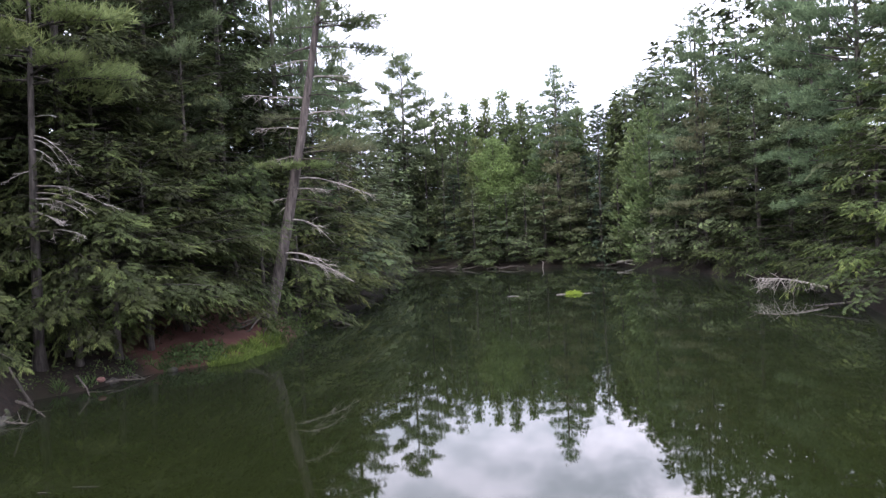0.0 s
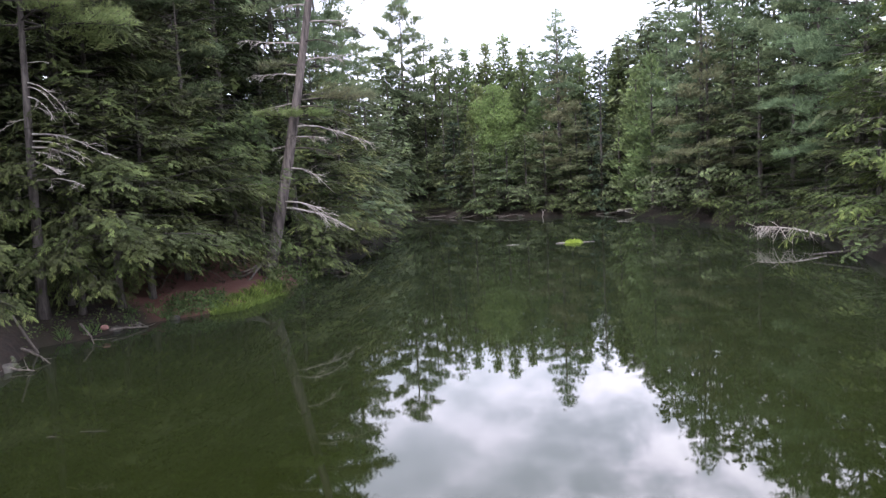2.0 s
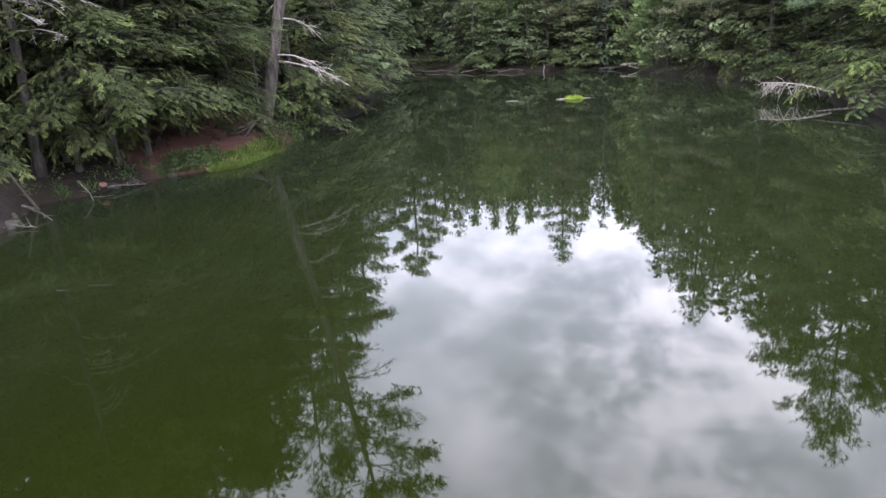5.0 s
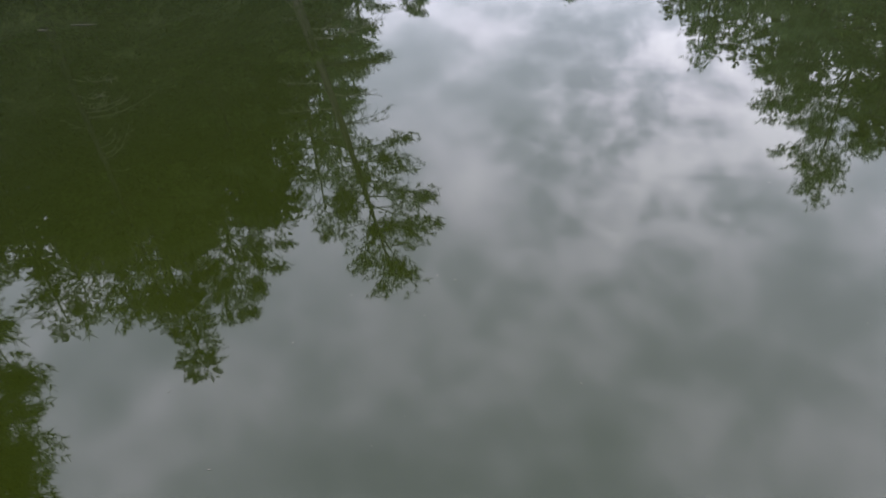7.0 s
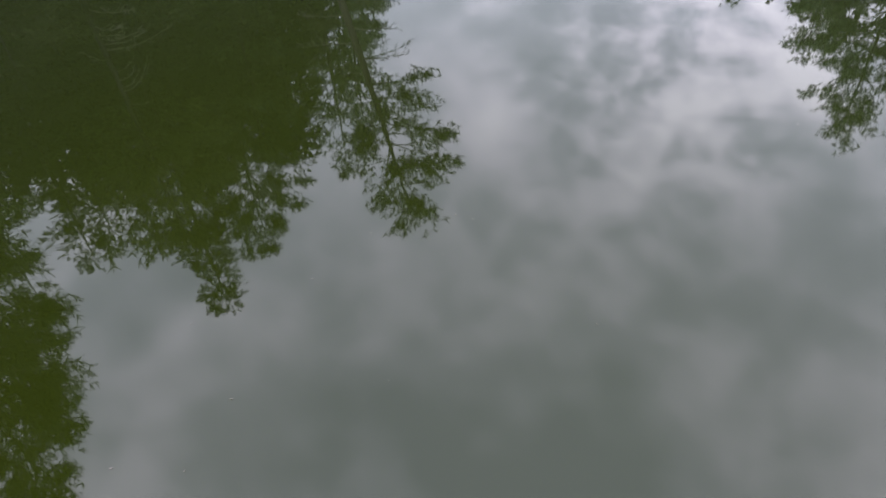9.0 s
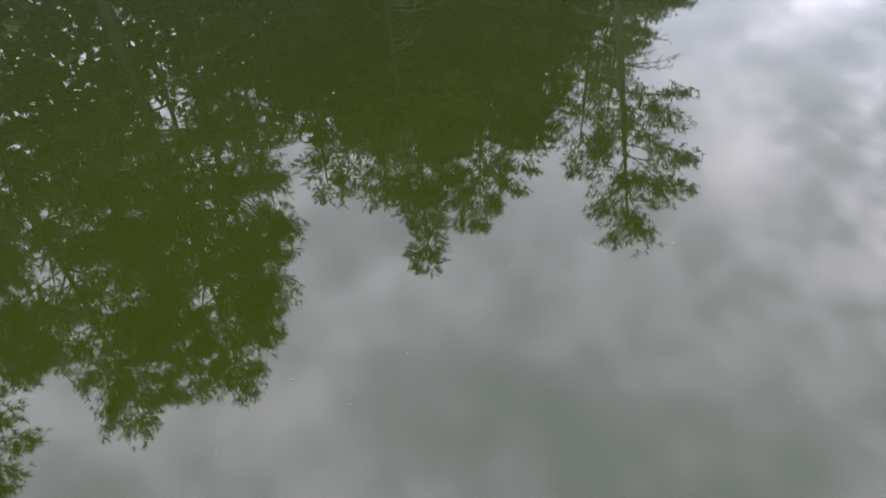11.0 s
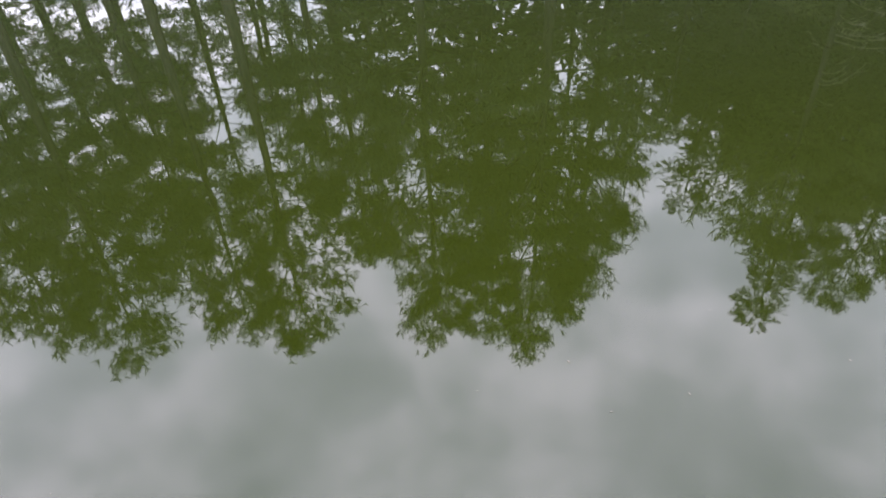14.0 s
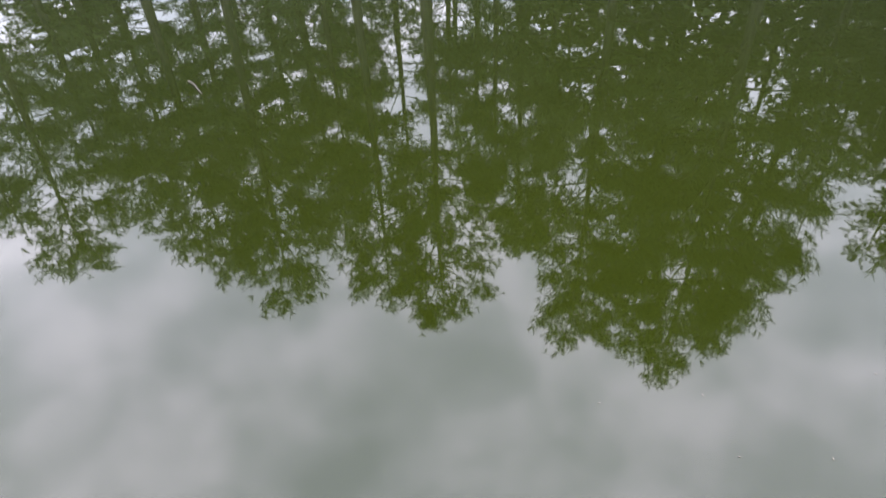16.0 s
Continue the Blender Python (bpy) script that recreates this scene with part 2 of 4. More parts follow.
def part(name, VT, material, parent=None, label="", smooth=False, tint=None):
    me = arrays(VT[0], VT[1], name)
    me.materials.append(material)
    if smooth:
        me.polygons.foreach_set("use_smooth", np.ones(len(me.polygons), bool))
    if tint is not None:
        me.attributes.new("tint", "FLOAT", "FACE").data.foreach_set("value", np.asarray(tint, np.float32))
    ob = new(name, me)
    ob.parent = parent
    if label:
        tagged(ob, label)
    return ob


def join(pieces):
    V, T, k = [], [], 0
    for v, t in pieces:
        V.append(v)
        T.append(np.asarray(t) + k)
        k += len(v)
    return np.concatenate(V), np.concatenate(T)


def tube(P, R, sides=6, rough=0.0, rng=None):
    """A tapering tube along the points P with the radii R, closed at its ends."""
    P, R = np.asarray(P, float), np.asarray(R, float)
    D = np.gradient(P, axis=0)
    D /= np.linalg.norm(D, axis=1)[:, None] + 1e-9
    ref = np.where(np.abs(D[:, 2:3]) > 0.9, np.array([[1.0, 0, 0]]), np.array([[0, 0, 1.0]]))
    if np.abs(D[:, 2]).max() > 0.9:
        ref = np.tile([[1.0, 0, 0]], (len(P), 1))
    A = np.cross(D, ref)
    A /= np.linalg.norm(A, axis=1)[:, None] + 1e-9
    B = np.cross(D, A)
    w = np.arange(sides) * 2 * np.pi / sides
    rad = R[:, None] * (1 + (rng.normal(0, rough, (len(P), sides)) if rough and rng is not None else 0) + np.zeros((len(P), sides)))
    V = P[:, None] + rad[..., None] * (np.cos(w)[None, :, None] * A[:, None] + np.sin(w)[None, :, None] * B[:, None])
    V = V.reshape(-1, 3)
    T = []
    for i in range(len(P) - 1):
        for j in range(sides):
            a, b = i * sides + j, i * sides + (j + 1) % sides
            T += [(a, b, b + sides), (a, b + sides, a + sides)]
    for j in range(1, sides - 1):
        T.append((0, j + 1, j))
        k = (len(P) - 1) * sides
        T.append((k, k + j, k + j + 1))
    return V, np.array(T)


def blades(P, X, N, size, templates, rng):
    """One template of triangles at each point P, its x along X and its z along N."""
    X = X / (np.linalg.norm(X, axis=1)[:, None] + 1e-9)
    Y = np.cross(N, X)
    Y /= np.linalg.norm(Y, axis=1)[:, None] + 1e-9
    Z = np.cross(X, Y)
    pick = rng.integers(0, len(templates), len(P))
    Vs, Ts, who, k = [], [], [], 0
    for i, (tv, tt) in enumerate(templates):
        s = np.nonzero(pick == i)[0]
        if not len(s):
            continue
        q = tv[None] * size[s][:, None, None]
        v = P[s][:, None] + q[..., 0:1] * X[s][:, None] + q[..., 1:2] * Y[s][:, None] + q[..., 2:3] * Z[s][:, None]
        Vs.append(v.reshape(-1, 3))
        off = k + np.arange(len(s)) * len(tv)
        Ts.append((tt[None] + off[:, None, None]).reshape(-1, 3))
        who.append(np.repeat(s, len(tt)))
        k += len(s) * len(tv)
    return np.concatenate(Vs), np.concatenate(Ts), np.concatenate(who)


def spray_templates(fingers, spread, width, droop, count, seed, reach=0.5):
    """Flat sprays: a spine with side twigs, each twig one tapering blade."""
    rng, out = np.random.default_rng(seed), []
    for _ in range(count):
        V, T = [], []

        def blade(x, y, a, length, w):
            d, n = np.array([math.cos(a), math.sin(a)]), np.array([-math.sin(a), math.cos(a)])
            p = np.array([x, y])
            c = [p - n * w * 0.5, p + d * length, p + d * length * 0.25 + n * w * 0.7]
            k = len(V)
            for q in c:
                V.append((q[0], q[1], -droop * q[0] ** 2 - 0.5 * droop * abs(q[1]) + rng.normal(0, 0.03)))
            T.append((k, k + 1, k + 2))
        for i in range(fingers):
            s = (i + 0.4) / fingers
            side = 1 if i % 2 else -1
            blade(s * 0.75, 0, side * (spread + rng.normal(0, 0.12)), reach * (1 - 0.56 * s) * rng.uniform(0.75, 1.2), width)
        blade(0.55, 0, rng.normal(0, 0.1), 0.45, width)
        out.append((np.array(V, float), np.array(T)))
    return out


def tuft_templates(needles, width, count, seed):
    """Bottle-brush tufts: thin blades fanning round and forwards."""
    rng, out = np.random.default_rng(seed), []
    for _ in range(count):
        V, T = [], []
        for i in range(needles):
            a, e = rng.uniform(0, 2 * np.pi), rng.uniform(0.15, 1.25)
            d = np.array([math.cos(e), math.sin(e) * math.cos(a), math.sin(e) * math.sin(a)])
            n = np.cross(d, rng.normal(0, 1, 3))
            n /= np.linalg.norm(n) + 1e-9
            b, length = np.array([rng.uniform(-0.35, 0.3), 0, 0]), rng.uniform(0.7, 1.1)
            k = len(V)
            V += [b - n * width * 0.5, b + n * width * 0.5, b + d * length]
            T.append((k, k + 1, k + 2))
        out.append((np.array(V), np.array(T)))
    return out


def leaf_templates(leaves, count, seed):
    rng, out = np.random.default_rng(seed), []
    for _ in range(count):
        V, T = [], []
        for i in range(leaves):
            c = rng.normal(0, 0.42, 3)
            d, n = rng.normal(0, 1, 3), rng.normal(0, 1, 3)
            d /= np.linalg.norm(d)
            n = np.cross(n, d)
            n /= np.linalg.norm(n) + 1e-9
            k = len(V)
            V += [c - d * 0.2, c + n * 0.12, c + d * 0.22, c - n * 0.12]
            T += [(k, k + 1, k + 2), (k, k + 2, k + 3)]
        out.append((np.array(V), np.array(T)))
    return out


T_HEM = spray_templates(8, 0.5, 0.068, 0.2, 8, 11, 0.55)
T_HEM_LOW = spray_templates(4, 0.5, 0.15, 0.2, 6, 12, 0.6)
T_HEM_FILL = spray_templates(4, 0.7, 0.32, 0.25, 5, 19)
T_CEDAR = spray_templates(4, 0.5, 0.26, 0.05, 5, 13, 0.6)
T_PINE = tuft_templates(7, 0.135, 6, 14)
T_PINE_FINE = tuft_templates(11, 0.085, 6, 17)
T_PINE_LOW = tuft_templates(6, 0.17, 5, 15)
T_LEAF = leaf_templates(7, 6, 16)

# ---------------------------------------------------------------- the lie of the land
SHORE_AZ = [-180, -120, -60, -45, -36, -32.3, -30, -27.9, -22.6, -17.7, -13.8, -7.5, -2.9, 1.2, 3.6, 4.8, 6.5, 9.8, 13.4, 17.0, 23.6, 27.8, 31.1, 33.2, 40, 60, 90, 120, 150, 180]
SHORE_R = [30, 24, 18, 19, 21.5, 23.7, 28.3, 35.4, 39.5, 45.3, 53.3, 53.4, 55.2, 60, 57, 45, 33.6, 25.4, 20.6, 18.4, 17.7, 16.8, 16.4, 14.2, 13.2, 13, 14, 16, 24, 30]


def shore(az):
    return np.interp(az, SHORE_AZ, SHORE_R)


def spot(az, d):
    """Plan position at an angle to the left of straight ahead and a distance."""
    a = radians(az)
    return -math.sin(a) * d, math.cos(a) * d


def ground_z(x, y):
    az, r = math.degrees(math.atan2(-x, y)), math.hypot(x, y)
    s = r - float(shore(az)) + 0.5 * noise.noise((x * 0.35, y * 0.35, 3.0))
    if s < 0:
        return max(-1.6, s * 0.35) - 0.03
    z = 0.32 * (1 - math.exp(-s / 0.35)) + 0.16 * min(s, 14) + 0.05 * max(0, min(s - 14, 150)) - 0.03
    z += 0.12 * noise.noise((x * 0.8, y * 0.8, 1.0)) * min(1, s) + 0.05 * noise.noise((x * 2.3, y * 2.3, 5.0)) * min(1, s)
    return z


def make_ground():
    az = np.concatenate([np.arange(-180, -50, 3.0), np.arange(-50, 44, 0.6), np.arange(44, 180, 3.0)])
    off = np.concatenate([[-14, -9, -5, -2.5, -1.2, -0.6], np.arange(-0.3, 3.0, 0.22), np.arange(3.2, 9, 0.6), [10, 12, 15, 20, 30, 50, 90, 160, 400, 1000, 2500]])
    V, T = [], []
    for a in az:
        for o in off:
            d = max(0.4, float(shore(a)) + o)
            x, y = spot(a, d)
            V.append((x, y, ground_z(x, y)))
    n, m = len(az), len(off)
    for i in range(n):
        for j in range(m - 1):
            a, b, c, d = i * m + j, ((i + 1) % n) * m + j, ((i + 1) % n) * m + j + 1, i * m + j + 1
            T += [(a, c, b), (a, d, c)]
    k = len(V)
    V.append((0, 0, -1.7))
    T += [(k, i * m, ((i + 1) % n) * m) for i in range(n)]
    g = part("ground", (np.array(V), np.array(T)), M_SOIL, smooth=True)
    tagged(g, "reddish-brown forest floor of pine needles rising from the pond", "ground", kind="structure")
    return g


def make_water():
    az = np.arange(-180, 180, 2.0)
    V = [(0, 0, 0)] + [(*spot(a, float(shore(a)) + 1.2), 0) for a in az]
    n = len(az)
    T = [(0, 1 + i, 1 + (i + 1) % n) for i in range(n)]
    w = part("water", (np.array(V), np.array(T)), M_WATER)
    tagged(w, "still murky green pond water mirroring trees and clouds", "water", kind="structure")


make_ground()
make_water()


# ---------------------------------------------------------------- trees
def trunk_line(H, lean, bend, rng, n=14):
    s = np.linspace(0, 1, n)
    wob = np.cumsum(rng.normal(0, 0.012 * H / n, (n, 2)), axis=0)
    x = lean[0] * (s * (1 - bend) + bend * np.sqrt(s)) + wob[:, 0]
    y = lean[1] * (s * (1 - bend) + bend * np.sqrt(s)) + wob[:, 1]
    return np.c_[x, y, s * H - 0.35]


def crown_points(line, H, z0, R, prof, nb, rng, rise, droop, per, plate, whorl, clump):
    """Branches up the trunk and the places of the sprays on them: (branches, P, X, N, tip).
    clump: sprays in a clump, and its spread sideways and upwards in metres."""
    branches, P, X, N, tip = [], [], [], [], []
    up = np.array([0, 0, 1.0])
    zs = np.linspace(z0, H * 0.99, nb) + rng.uniform(-0.2, 0.2, nb)
    if whorl:
        zs = np.round(zs / whorl) * whorl + rng.normal(0, 0.08, nb)
    ang = np.arange(nb) * 2.39996 + rng.normal(0, 0.45, nb)
    for z, a in zip(zs, ang):
        z = min(max(z, z0), H * 0.99)
        u = (z - z0) / (H - z0)
        L = max(0.18, R * prof(u) * rng.uniform(0.6, 1.15))
        f = min(1.0, (z + 0.35) / H)
        base = np.array([np.interp(f, np.linspace(0, 1, len(line)), line[:, k]) for k in range(3)])
        el = rise[0] + (rise[1] - rise[0]) * u + rng.normal(0, 0.13)
        h = np.array([math.cos(a), math.sin(a), 0])
        side = np.array([-math.sin(a), math.cos(a), 0])
        s = np.linspace(0, 1, 5)
        dr = droop * rng.uniform(0.5, 1.5) * (1 - 0.6 * u)
        C = base + L * (s[:, None] * math.cos(el) * h + up * (s * math.sin(el) - dr * s ** 2)[:, None])
        branches.append((C, 0.010 + 0.011 * L))
        k = max(2, int(per * L * (0.5 + 0.5 * L / R) * rng.uniform(0.75, 1.25) / clump[0]))
        t = np.repeat(rng.uniform(plate[1], 1, k) ** plate[2], clump[0])
        v = np.repeat(rng.uniform(-1, 1, k), clump[0])
        m = len(t)
        w = plate[0] * L * (1.08 - t) ** 0.6
        p = base + L * (t[:, None] * math.cos(el) * h + up * (t * math.sin(el) - dr * t ** 2)[:, None])
        p = p + (v * w)[:, None] * side - up * (0.2 * w * v ** 2)[:, None]
        p = p + rng.normal(0, clump[1], (m, 1)) * h + rng.normal(0, clump[1], (m, 1)) * side + rng.normal(0, clump[2], (m, 1)) * up
        fan = v * 0.8 + rng.normal(0, 0.45, m)
        slope = math.sin(el) - 2 * dr * t
        P.append(p)
        X.append(np.cos(fan)[:, None] * h + np.sin(fan)[:, None] * side + up * (slope + rng.normal(0, 0.18, m))[:, None])
        N.append(up + rng.normal(0, 0.38, (m, 3)) + 0.3 * h)
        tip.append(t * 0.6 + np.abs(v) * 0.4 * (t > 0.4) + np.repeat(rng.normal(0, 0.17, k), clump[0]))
    return branches, np.concatenate(P), np.concatenate(X), np.concatenate(N), np.concatenate(tip)


def frond_points(line, H, z0, R, nb, rng, rise, droop, size, subs, gap, seed, ruffle, hollow, skip):
    """Hemlock boughs: each limb bears side boughs, each a small drooping frond of alternate sprays.
    Returns the same as crown_points."""
    branches, P, X, N, tip = [], [], [], [], []
    up = np.array([0, 0, 1.0])
    zs = np.linspace(z0, H * 0.99, nb) + rng.uniform(-0.25, 0.25, nb)
    ang = np.arange(nb) * 2.39996 + rng.normal(0, 0.5, nb)
    for z, a in zip(zs, ang):
        z = min(max(z, z0), H * 0.99)
        u = (z - z0) / (H - z0)
        bulge = noise.noise((1.3 * math.cos(a) + seed, 1.3 * math.sin(a), z * 0.55))
        L = max(0.25, R * hem_prof(u) * rng.uniform(0.72, 1.12) * (1 + 0.6 * bulge))
        f = min(1.0, (z + 0.35) / H)
        base = np.array([np.interp(f, np.linspace(0, 1, len(line)), line[:, k]) for k in range(3)])
        el = rise[0] + (rise[1] - rise[0]) * u + rng.normal(0, 0.18)
        h = np.array([math.cos(a), math.sin(a), 0])
        side = np.array([-math.sin(a), math.cos(a), 0])
        dr = droop * rng.uniform(0.5, 1.6) * (1 - 0.5 * u)
        s = np.linspace(0, 1, 5)
        branches.append((base + L * (s[:, None] * math.cos(el) * h + up * (s * math.sin(el) - dr * s ** 2)[:, None]), 0.008 + 0.010 * L))
        k = int(subs * L) + 2
        for i in range(k):
            t = min(1.0, hollow + (1.05 - hollow) * (i + rng.uniform(0.1, 0.9)) / k)
            at = base + L * (t * math.cos(el) * h + up * (t * math.sin(el) - dr * t ** 2))
            at = at + up * rng.normal(0, 0.12)
            if noise.noise(Vector(at) * 0.8 + Vector((seed, 7.0, 0))) < skip and rng.random() < 0.8:
                continue
            fan = (1 if i % 2 else -1) * rng.uniform(0.25, 1.15) * (1.15 - 0.8 * t)
            d = math.cos(fan) * h + math.sin(fan) * side + up * (math.sin(el) - 2 * dr * t - 0.1 + rng.normal(0, 0.2))
            d /= np.linalg.norm(d)
            w = np.cross(up, d)
            w /= np.linalg.norm(w) + 1e-9
            w = w + up * rng.normal(0, 0.3)
            l = (0.34 * L * (1.15 - t) + 0.30) * rng.uniform(0.75, 1.25)
            m = max(2, int(l / gap))
            q = (np.arange(m) + rng.uniform(0.2, 0.8, m)) / m
            sg = np.where(np.arange(m) % 2 == 0, 1.0, -1.0) * (q < 0.9)
            reach = sg * size * 0.45 * (1.1 - q)
            p = at + (l * q)[:, None] * d - up * (0.24 * l * q ** 2)[:, None] + reach[:, None] * w + rng.normal(0, 0.02, (m, 3))
            y = sg * 0.7 + rng.normal(0, 0.14, m)
            P.append(p)
            X.append(np.cos(y)[:, None] * d + np.sin(y)[:, None] * w - up * (0.34 * q + 0.08)[:, None])
            N.append(up + 0.55 * h + rng.normal(0, ruffle, (m, 3)))
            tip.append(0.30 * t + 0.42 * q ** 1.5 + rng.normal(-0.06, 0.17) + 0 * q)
    return branches, np.concatenate(P), np.concatenate(X), np.concatenate(N), np.concatenate(tip)


def hem_prof(u):
    return (1 - u) ** 0.75 * (0.82 + 0.18 * min(1, u * 6)) + 0.04


def cedar_prof(u):
    return (1 - u) ** 0.85 * (0.7 + 0.3 * min(1, u * 3)) + 0.05


def pine_prof(u):
    return (0.45 + 0.85 * u if u < 0.45 else 0.83) * max(0.0, 1 - u) ** 0.55 * 1.35 + 0.08


def cone_prof(u):
    return min(1.0, 0.6 + 1.2 * u) * max(0.0, 1 - u) ** 0.85 * 1.25 + 0.05


def tree(kind, seed, H, R, z0, label, density=1.0, mat=None, lean=(0, 0), bend=0.0, girth=None, dead=0, bark=None, low=False, name=None, spray=1.0):
    """A conifer at the origin: an Empty with trunk, limbs and crown, and bare branches low down where it has them."""
    rng = np.random.default_rng(seed)
    root = new(name or (kind + "_tree"))
    tagged(root, label, "tree", group="trees round the pond")
    line = trunk_line(H, lean, bend, rng)
    girth = girth or 0.0092 * H + 0.02
    fr = np.linspace(0, 1, len(line))
    rad = girth * (1 - fr) ** 0.8 + 0.012
    rad[0] *= 1.5
    rad[1] *= 1.08
    bark = bark or M_BARK
    if kind == "hemlock":
        k = int(low)
        temp, size, m = (T_HEM, T_HEM_LOW, T_HEM_FILL)[k], (0.30, 0.30, 0.57)[k], mat or M_HEM
        B, P, X, N, tip = frond_points(line, H, z0, R, int((H - z0) * (10, 9.5, 8)[k] * density), rng, (-0.02, 0.9), 0.22, size * spray, (4.2, 3.3, 1.9)[k], (0.078, 0.092, 0.25)[k] * spray, seed * 3.7, (0.17, 0.2, 0.3)[k], (0.36, 0.3, 0.15)[k], (-0.2, -0.35, -2.0)[k])
    elif kind == "cedar":
        A = dict(prof=cedar_prof, nb=int((H - z0) * 16 * density), rise=(0.15, 0.95), droop=-0.05, per=52 * density, plate=(0.4, 0.25, 0.8), whorl=0, clump=(4, 0.15, 0.15))
        temp, size, m = T_CEDAR, 0.26, mat or M_CEDAR
    elif kind == "spruce":
        A = dict(prof=lambda u: 0.9 * (1 - u) ** 0.8 + 0.05, nb=int((H - z0) * 13 * density), rise=(-0.3, 0.6), droop=0.1, per=26 * density, plate=(0.3, 0.15, 0.8), whorl=0.3, clump=(3, 0.12, 0.08))
        temp, size, m = T_CEDAR, 0.25, mat or M_SPRUCE
    elif kind == "pine":
        A = dict(prof=cone_prof if low else pine_prof, nb=int((H - z0) * 6.4 * density), rise=(-0.05, 0.8), droop=0.06, per=(58 if low else 42) * density, plate=(0.38, 0.26, 0.66), whorl=0.62, clump=(4, 0.24, 0.09) if low else (5, 0.2, 0.07))
        temp, size, m = (T_PINE_LOW if low else T_PINE), 0.26, mat or M_PINE
    else:
        A = dict(prof=lambda u: 0.5 + 0.8 * u if u < 0.5 else 1.25 * max(0, 1 - u) ** 0.5, nb=int((H - z0) * 8 * density), rise=(0.3, 1.0), droop=0.05, per=14 * density, plate=(0.5, 0.25, 0.7), whorl=0, clump=(3, 0.2, 0.15))
        temp, size, m = T_LEAF, 0.42, mat or M_LEAF
    if kind != "hemlock":
        B, P, X, N, tip = crown_points(line, H, z0, R, rng=rng, **A)
    wood = [tube(line, rad, 9, 0.05, rng)]
    wood += [] if low == 2 else [tube(c[::2] if low else c, np.linspace(r, 0.004, len(c[::2] if low else c)), 3) for c, r in B]
    part("trunk", join(wood), bark, root, smooth=True)
    if kind == "pine":
        X = X * 0.7 + np.array([0, 0, 0.75])
    if kind == "cedar":
        X = X + np.array([0, 0, 0.35])
        N = N + rng.normal(0, 0.8, N.shape)
    sizes = size * spray * rng.uniform(0.65, 1.3, len(P)) * (1.1 if low and kind != "hemlock" else 1.0)
    V, T, who = blades(P, X, N, sizes, temp, rng)
    # inner sprays darker, tips paler: crown shade in the colour, along with young growth
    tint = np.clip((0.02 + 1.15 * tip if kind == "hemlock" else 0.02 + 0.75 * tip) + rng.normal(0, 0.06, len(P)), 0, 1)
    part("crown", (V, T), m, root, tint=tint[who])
    for _ in range(dead):
        z = rng.uniform(0.15, 0.95) * z0
        bare_branch(root, line, H, z, rng.uniform(0, 2 * np.pi), rng.uniform(0.8, 2.0), rng, fine=not low)
    return root


def bare_branch(root, line, H, z, a, L, rng, mat=None, fine=True, droop=0.3, name="dead_branch"):
    """A leafless limb with side twigs."""
    f = (z + 0.35) / H
    base = np.array([np.interp(f, np.linspace(0, 1, len(line)), line[:, k]) for k in range(3)])
    return part(name, twiggy(base, a, L, rng, fine, droop), mat or M_TWIG, root)


def twiggy(base, a, L, rng, fine=True, droop=0.3, el=0.1, thick=0.014):
    h, side, up = np.array([math.cos(a), math.sin(a), 0]), np.array([-math.sin(a), math.cos(a), 0]), np.array([0, 0, 1.0])
    s = np.linspace(0, 1, 7)
    C = base + L * (s[:, None] * h + up * (s * el - droop * s ** 2)[:, None]) + np.cumsum(rng.normal(0, 0.012 * L, (7, 3)), axis=0) * (s > 0)[:, None]
    out = [tube(C, np.linspace(thick * L + 0.004, 0.004, 7), 4)]
    for _ in range(int(L * (7 if fine else 3))):
        t = rng.uniform(0.3, 1)
        p = np.array([np.interp(t, s, C[:, k]) for k in range(3)])
        l2 = L * rng.uniform(0.15, 0.4) * (1.15 - t * 0.6)
        sg = rng.choice([-1, 1])
        d = h * rng.uniform(0.4, 1) + side * sg * rng.uniform(0.3, 0.9) - up * rng.uniform(0.0, 0.7)
        d /= np.linalg.norm(d)
        q = [p, p + d * l2 * 0.5 + rng.normal(0, 0.02, 3), p + d * l2 - up * 0.12 * l2]
        out.append(tube(q, [0.010, 0.007, 0.003], 3))
        if fine:
            for _ in range(3):
                b = p + d * l2 * rng.uniform(0.3, 0.9)
                d2 = d + rng.normal(0, 0.6, 3)
                out.append(tube([b, b + d2 / np.linalg.norm(d2) * l2 * 0.4], [0.006, 0.003], 3))
    return join(out)


PLACES = {}


def plant(key, az, d, top, wide=1.0, turn=None):
    """Plan a tree of that pattern at an angle and a distance, its tip top metres over the water."""
    x, y = spot(az, d)
    turn = turn if turn is not None else (az * 37.7 + d * 53.1) % 360
    z = ground_z(x, y) - 0.05
    k = (top - (0.3 if SPEC[key][7].get("low") or not key.startswith("pine") else 0.55) - z) / TALL[key]
    m = Matrix.Translation((x, y, z)) @ pose(0, 0, 0, 0, 0, turn) @ Matrix.Diagonal((wide, wide, k, 1))
    PLACES.setdefault(key, []).append(m)


def mirrored(slope, d):
    """Height of a tip at distance d whose mirror image lies at that slope below the eye."""
    return slope * d - EYE[2]


def settle(protos):
    """Stand every planned tree in its place; the pattern tree takes the first."""
    for key, ms in PLACES.items():
        for m in ms[1:]:
            copy_thing(protos[key], m)
        protos[key].matrix_basis = ms[0]

